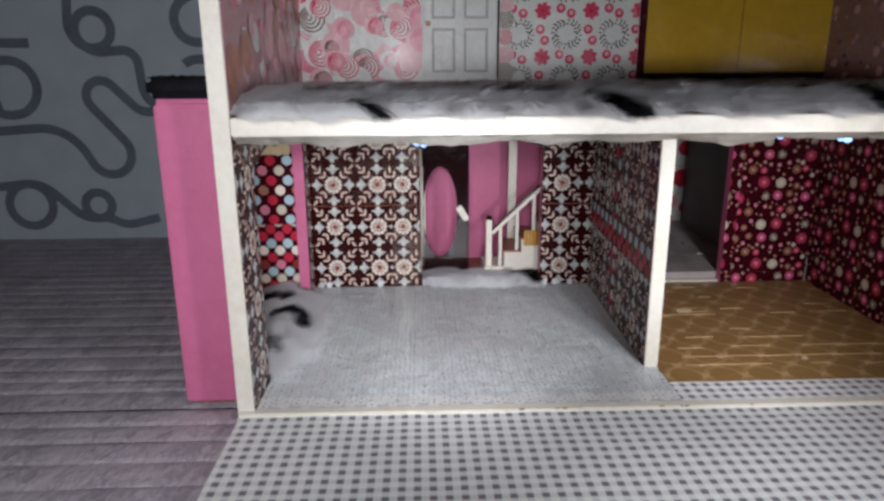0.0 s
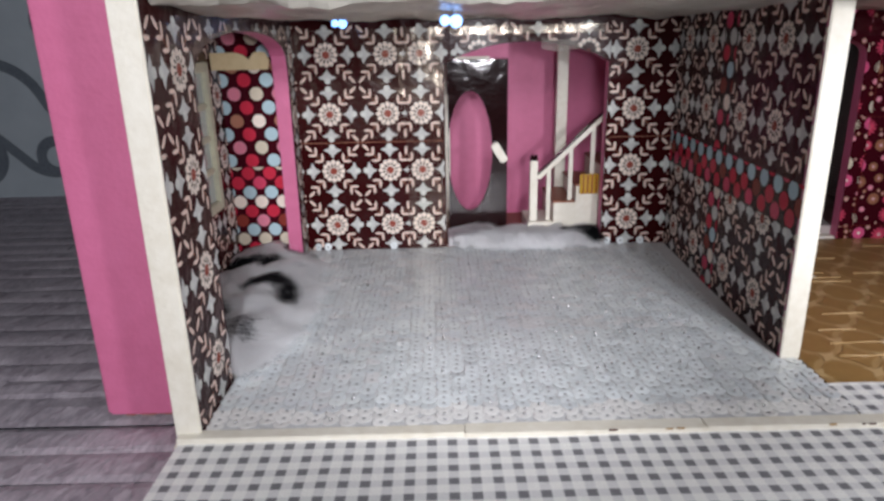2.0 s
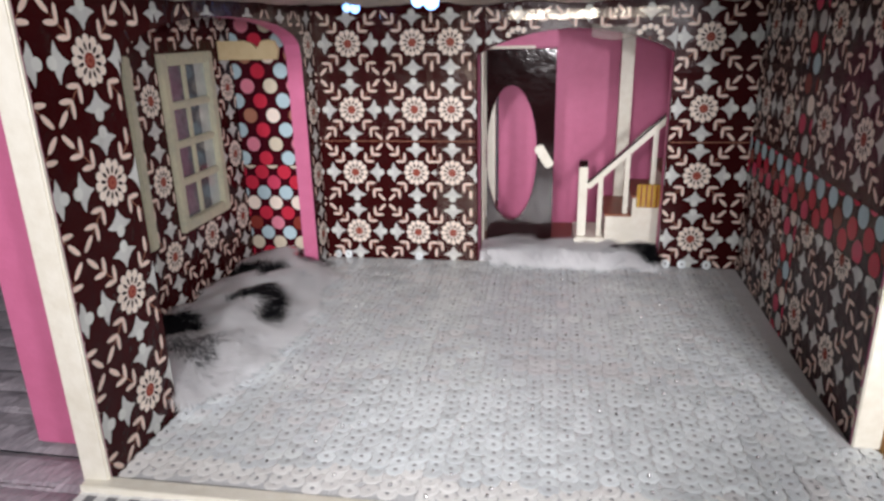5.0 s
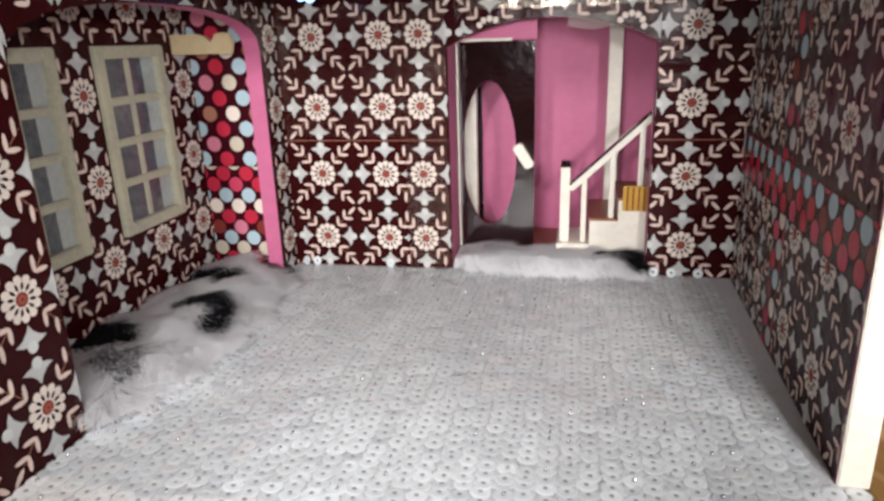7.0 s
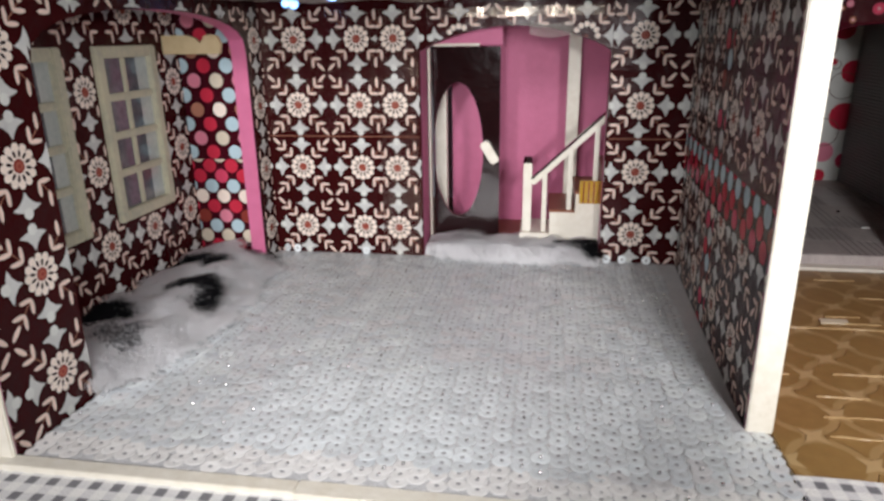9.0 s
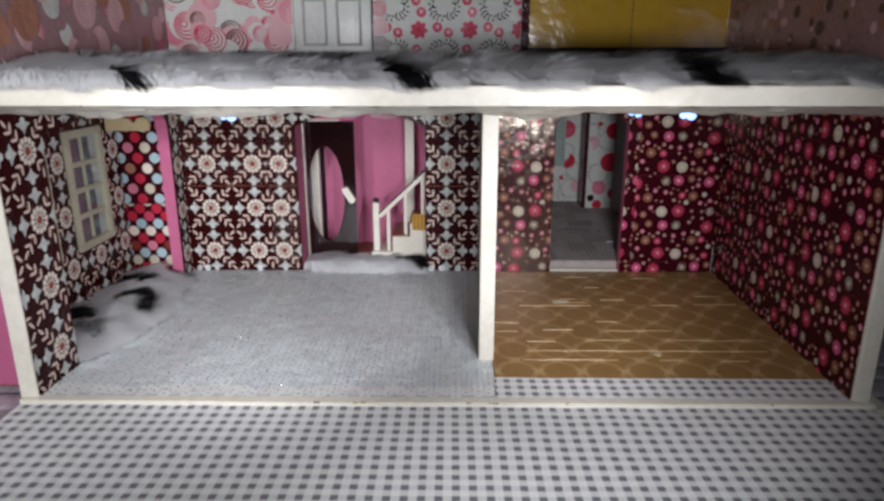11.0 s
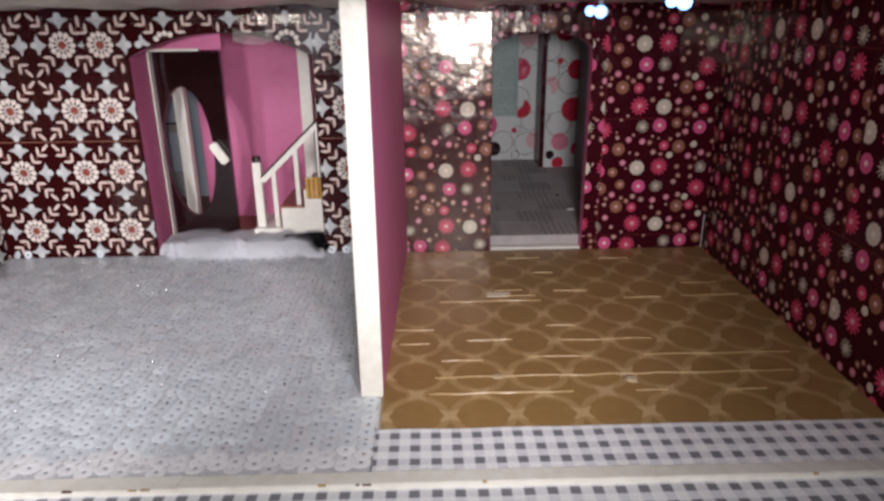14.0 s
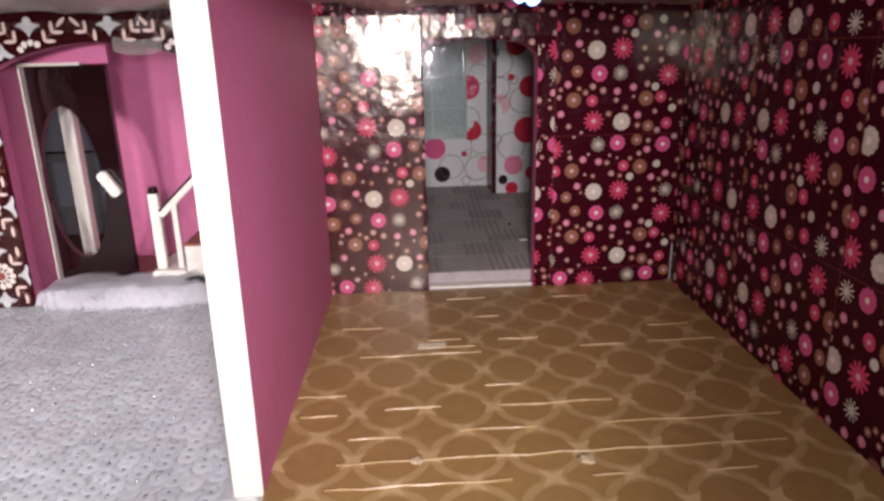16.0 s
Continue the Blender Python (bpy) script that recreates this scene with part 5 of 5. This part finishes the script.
# ---- upper storey ----
U0, U1 = 0.2505, 0.52
s = Shape()
s.box((XL, YB, U0), (0.002, YB + 0.012, U1), white_paper)
swirl_rings(XL, 0.002, 0.26, 0.42, 41).lay(s, back, XL + 0.001, 0.0015, U0, 0.42)
structure(s.object("wall_upper_west"), "upper wall papered with pink and brown swirls on white", "wall")
s = Shape()
s.box((0.097, YB, U0), (0.272, YB + 0.012, U1), white_paper)
pr = Print()
rnd = random.Random(43)
for i in range(-1, 3):
    for k in range(-1, 3):
        x, y = 0.151 + 0.060 * i, 0.301 + 0.055 * k
        daisy(pr, x, y, 0.0105, pink_print, 7, red_print, rnd.random())
        for dx, dy in ((0.022, 0.003), (0.035, -0.003), (0.003, 0.020), (-0.003, 0.033)):
            pr.disc(0, pink_print, x + dx, y + dy, 0.0058, n=16)
            pr.disc(1, pale_rose, x + dx, y + dy + 0.0006, 0.0026, n=10)
        for q in range(4):
            a = math.pi / 4 + q * math.pi / 2
            cx, cy = x + 0.030 + 0.0165 * math.cos(a), y + 0.0275 + 0.0150 * math.sin(a)
            h = a + math.pi / 2
            for w in range(5):
                d, turn = -0.0084 + 0.0042 * w, h + 0.18 * (w - 2)
                for side in (-1.0, 1.0):
                    pr.disc(2, black_paper, cx + d * math.cos(h) + 0.0028 * math.cos(turn + side) - 0.0010 * (w - 2) ** 2 * math.cos(a), cy + d * math.sin(h) + 0.0028 * math.sin(turn + side) - 0.0010 * (w - 2) ** 2 * math.sin(a), 0.0036 - 0.0004 * w, 0.0009, 8, turn + side)
for k in range(9):
    y, r = 0.262 + 0.021 * k, rnd.uniform(0.010, 0.014)
    ink = (pink_print, umber_print, rose_print)[k % 3]
    pr.disc(3 + 2 * (k % 2), white_paper, 0.104, y, r, n=20)
    for q in range(4):
        pr.loop(4 + 2 * (k % 2), ink, 0.104, y, r * (0.14 + 0.21 * q), r * 0.11, 20)
pr.lay(s, back, 0.0975, 0.2715, U0, 0.42)
structure(s.object("wall_upper_middle"), "upper wall in white paper with pink flowers and black sprigs", "wall")
s = Shape()
s.box((0.272, YB, U0), (0.282, YB + 0.012, U1), maroon_paper)
s.box((0.282, YB, 0.281), (0.4018, YB + 0.012, U1), yellow_paper)
s.box((0.4018, YB + 0.0012, 0.281), (0.4030, YB + 0.012, U1), umber_print)
s.box((0.4030, YB, 0.281), (XR, YB + 0.012, U1), yellow_paper)
s.box((0.282, YB - 0.001, U0), (XR, YB + 0.012, 0.281), black_paper)
structure(s.object("wall_upper_east"), "glossy yellow upper wall with a dark brown base", "wall")
s = solid((XL, YF + 0.004, U0), (XL + 0.0006, YB, U1), dusk_paper)
pr = Print()
for k in range(90):
    pr.disc(k * 0.05, rnd.choice((dusk_paper, pale_rose, rose_print, white_paper, tan_print, pale_rose)), rnd.uniform(0, 0.34), rnd.uniform(0.26, 0.42), rnd.uniform(0.008, 0.020), n=16)
pr.lay(s, lambda u, v, w: (XL + 0.0007 - w, YF + 0.004 + u, v), 0, 0.336, U0, 0.42)
structure(s.object("wall_upper_side_west"), "dusky pink glossy paper with pale discs on the upper side wall", "wall")
s = solid((XR - 0.0006, YF + 0.004, U0), (XR, YB, U1), dusk_paper)
pr = Print()
for k in range(200):
    pr.disc(k * 0.03, rnd.choice((tan_print, umber_print, pale_rose)), rnd.uniform(0, 0.33), rnd.uniform(0.26, 0.42), rnd.uniform(0.002, 0.007), n=8)
pr.lay(s, lambda u, v, w: (XR - 0.0007 + w, YF + 0.004 + u, v), 0, 0.336, U0, 0.42)
structure(s.object("wall_upper_side_east"), "dusky pink glossy paper with brown specks on the upper side wall", "wall")
pd = structure(new("door_2"), "white four-panelled door in the upper wall", "door")
pd.empty_display_size = 0.02
part("door_leaf", solid((0.003, YB + 0.001, U0), (0.0945, YB + 0.011, 0.45), white_paper, 0.0008), pd)
# solid black strip paints the shaded gap at the door's edge
part("door_gap", solid((0.0946, YB - 0.0005, U0), (0.0965, YB + 0.011, 0.45), black_paper), pd, "black strip standing for the shade in the gap beside the door")
part("door_casing", solid((-0.0005, YB - 0.0015, U0), (0.0028, YB + 0.011, 0.45), white_paper, 0.0006), pd)
for x0, x1 in ((0.013, 0.042), (0.053, 0.083)):
    for z0, z1 in ((0.283, 0.336), (0.347, 0.43)):
        # moulding coloured grey-green to paint the shade of the panel grooves
        moulding = Shape()
        for lo, hi in (((x0, z0), (x1, z0 + 0.003)), ((x0, z1 - 0.003), (x1, z1)), ((x0, z0 + 0.003), (x0 + 0.003, z1 - 0.003)), ((x1 - 0.003, z0 + 0.003), (x1, z1 - 0.003))):
            moulding.box((lo[0], YB - 0.0008, lo[1]), (hi[0], YB + 0.002, hi[1]), pale_cloth, 0.0006)
        part("moulding", moulding, pd, "panel moulding, grey for the shade in its grooves")
        part("panel", solid((x0 + 0.006, YB - 0.0004, z0 + 0.006), (x1 - 0.006, YB + 0.002, z1 - 0.006), white_paper, 0.001), pd)
part("door_knob", rod((0.0085, YB + 0.001, 0.3415), (0.0085, YB - 0.006, 0.3415), 0.0032, tan_print), pd, "small brown knob")

# black fur trim on the bay's top
trim = thing("bay_fur_trim", "roll of black fur along the top of the pink bay", "trim", at=(-0.19, 0.57, BT + 0.004))
s = Shape()
bm = bmesh.new()
bmesh.ops.create_cube(bm, size=1.0, matrix=Matrix.Diagonal((0.064, 0.03, 0.018, 1)))
bmesh.ops.bevel(bm, geom=bm.edges[:], offset=0.005, segments=3, affect="EDGES")
s.take(bm, fur_black, Matrix.Translation((-0.1935, 0.568, BT + 0.0130)))
part("roll", s, trim, smooth=True)
s = Shape()
fur(s, lambda r: (r.uniform(-0.222, -0.166), r.uniform(0.556, 0.580)), lambda x, y: BT + 0.019, 900, 0.006, lambda x, y: (0.2, -0.8), lambda x, y, r: True, 35, 0.0007)
part("hair", s, trim, kind="stuff")

# ---- ceiling leds ----
for k, (x, y, z) in enumerate(((-0.092, 0.798, 0.2255), (0.0, 0.610, 0.2215), (0.366, 0.670, 0.2200), (0.391, 0.600, 0.2235))):
    led = thing("led_light", "tiny blue-white led taped to the foil ceiling", "light", "ceiling leds", at=(x, y, z))
    bulb, bm = Shape(), bmesh.new()
    bmesh.ops.create_icosphere(bm, subdivisions=2, radius=0.0040)
    bulb.take(bm, led_glow, Matrix.Translation((x, y, z - 0.0005)))
    # second glowing lobe added in place of the bulb's bloom
    bm = bmesh.new()
    bmesh.ops.create_icosphere(bm, subdivisions=2, radius=0.0032)
    bulb.take(bm, led_glow, Matrix.Translation((x - 0.0066, y, z)))
    part("bulb", bulb, led, "glowing blue-white bulb with an added lobe for its bloom", smooth=True)
    part("base", rod((x, y, 0.2364), (x, y, z + 0.0015), 0.0018, corrugated, 8), led, "thin dark stalk")

# scraps on the brown floor
s = Shape()
s.prism([(0, 0), (0.019, 0.001), (0.020, 0.0085), (0.001, 0.0075)], lambda u, v, w: (0.3055 + u, 0.7415 + v, 0.0014 + 0.0006 * math.sin(u * 300) - w), 0.0006, cream_scrap)
tagged(fix_normals(s.object("paper_scrap")), "small cream scrap of paper stuck to the vinyl floor", "paper")
s = Shape()
s.prism([(0, 0), (0.008, 0.0005), (0.0085, 0.003), (0.001, 0.0026)], lambda u, v, w: (0.414 + u, 0.950 + v, 0.0160 - w), 0.0012, white_paper)
tagged(fix_normals(s.object("paper_scrap")), "tiny white scrap of paper on the grey woven floor", "paper")
s = Shape()
s.prism([(0, 0), (0.003, 0.001), (0.0035, 0.004), (0.001, 0.005)], lambda u, v, w: (0.411 + u, 1.002 + v, 0.0185 - w), 0.0016, black_paper)
tagged(fix_normals(s.object("lint")), "dark speck of lint on the grey woven floor", "lint")
for x, y, r, flat in ((0.3845, 0.606, 0.0040, 0.26), (0.3010, 0.613, 0.0030, 0.2)):
    s = Shape()
    bm = bmesh.new()
    bmesh.ops.create_icosphere(bm, subdivisions=3, radius=r)
    for v in bm.verts:
        v.co *= 1 + 0.55 * noise.noise(v.co * 420 + Vector((x * 90, 0, 0)))
        v.co.z *= flat
    s.take(bm, fluff_wool, Matrix.Translation((x, y, 0.35 * r)))
    tagged(s.object("fluff", smooth=True), "pale bit of fluff on the vinyl floor", "fluff", "bits of fluff")

# the nearest sequins, one by one
for m in singles[:300]:
    ob = new("sequin", sequin_data)
    ob.parent = carpet
    ob.matrix_parent_inverse = Matrix.Translation((-0.03, -0.69, 0))
    ob.matrix_basis = m
rest = Shape()
for m in singles[300:]:
    sequin_mesh(rest, m)
if rest.f:
    part("sequin_field", rest, carpet, kind="stuff")
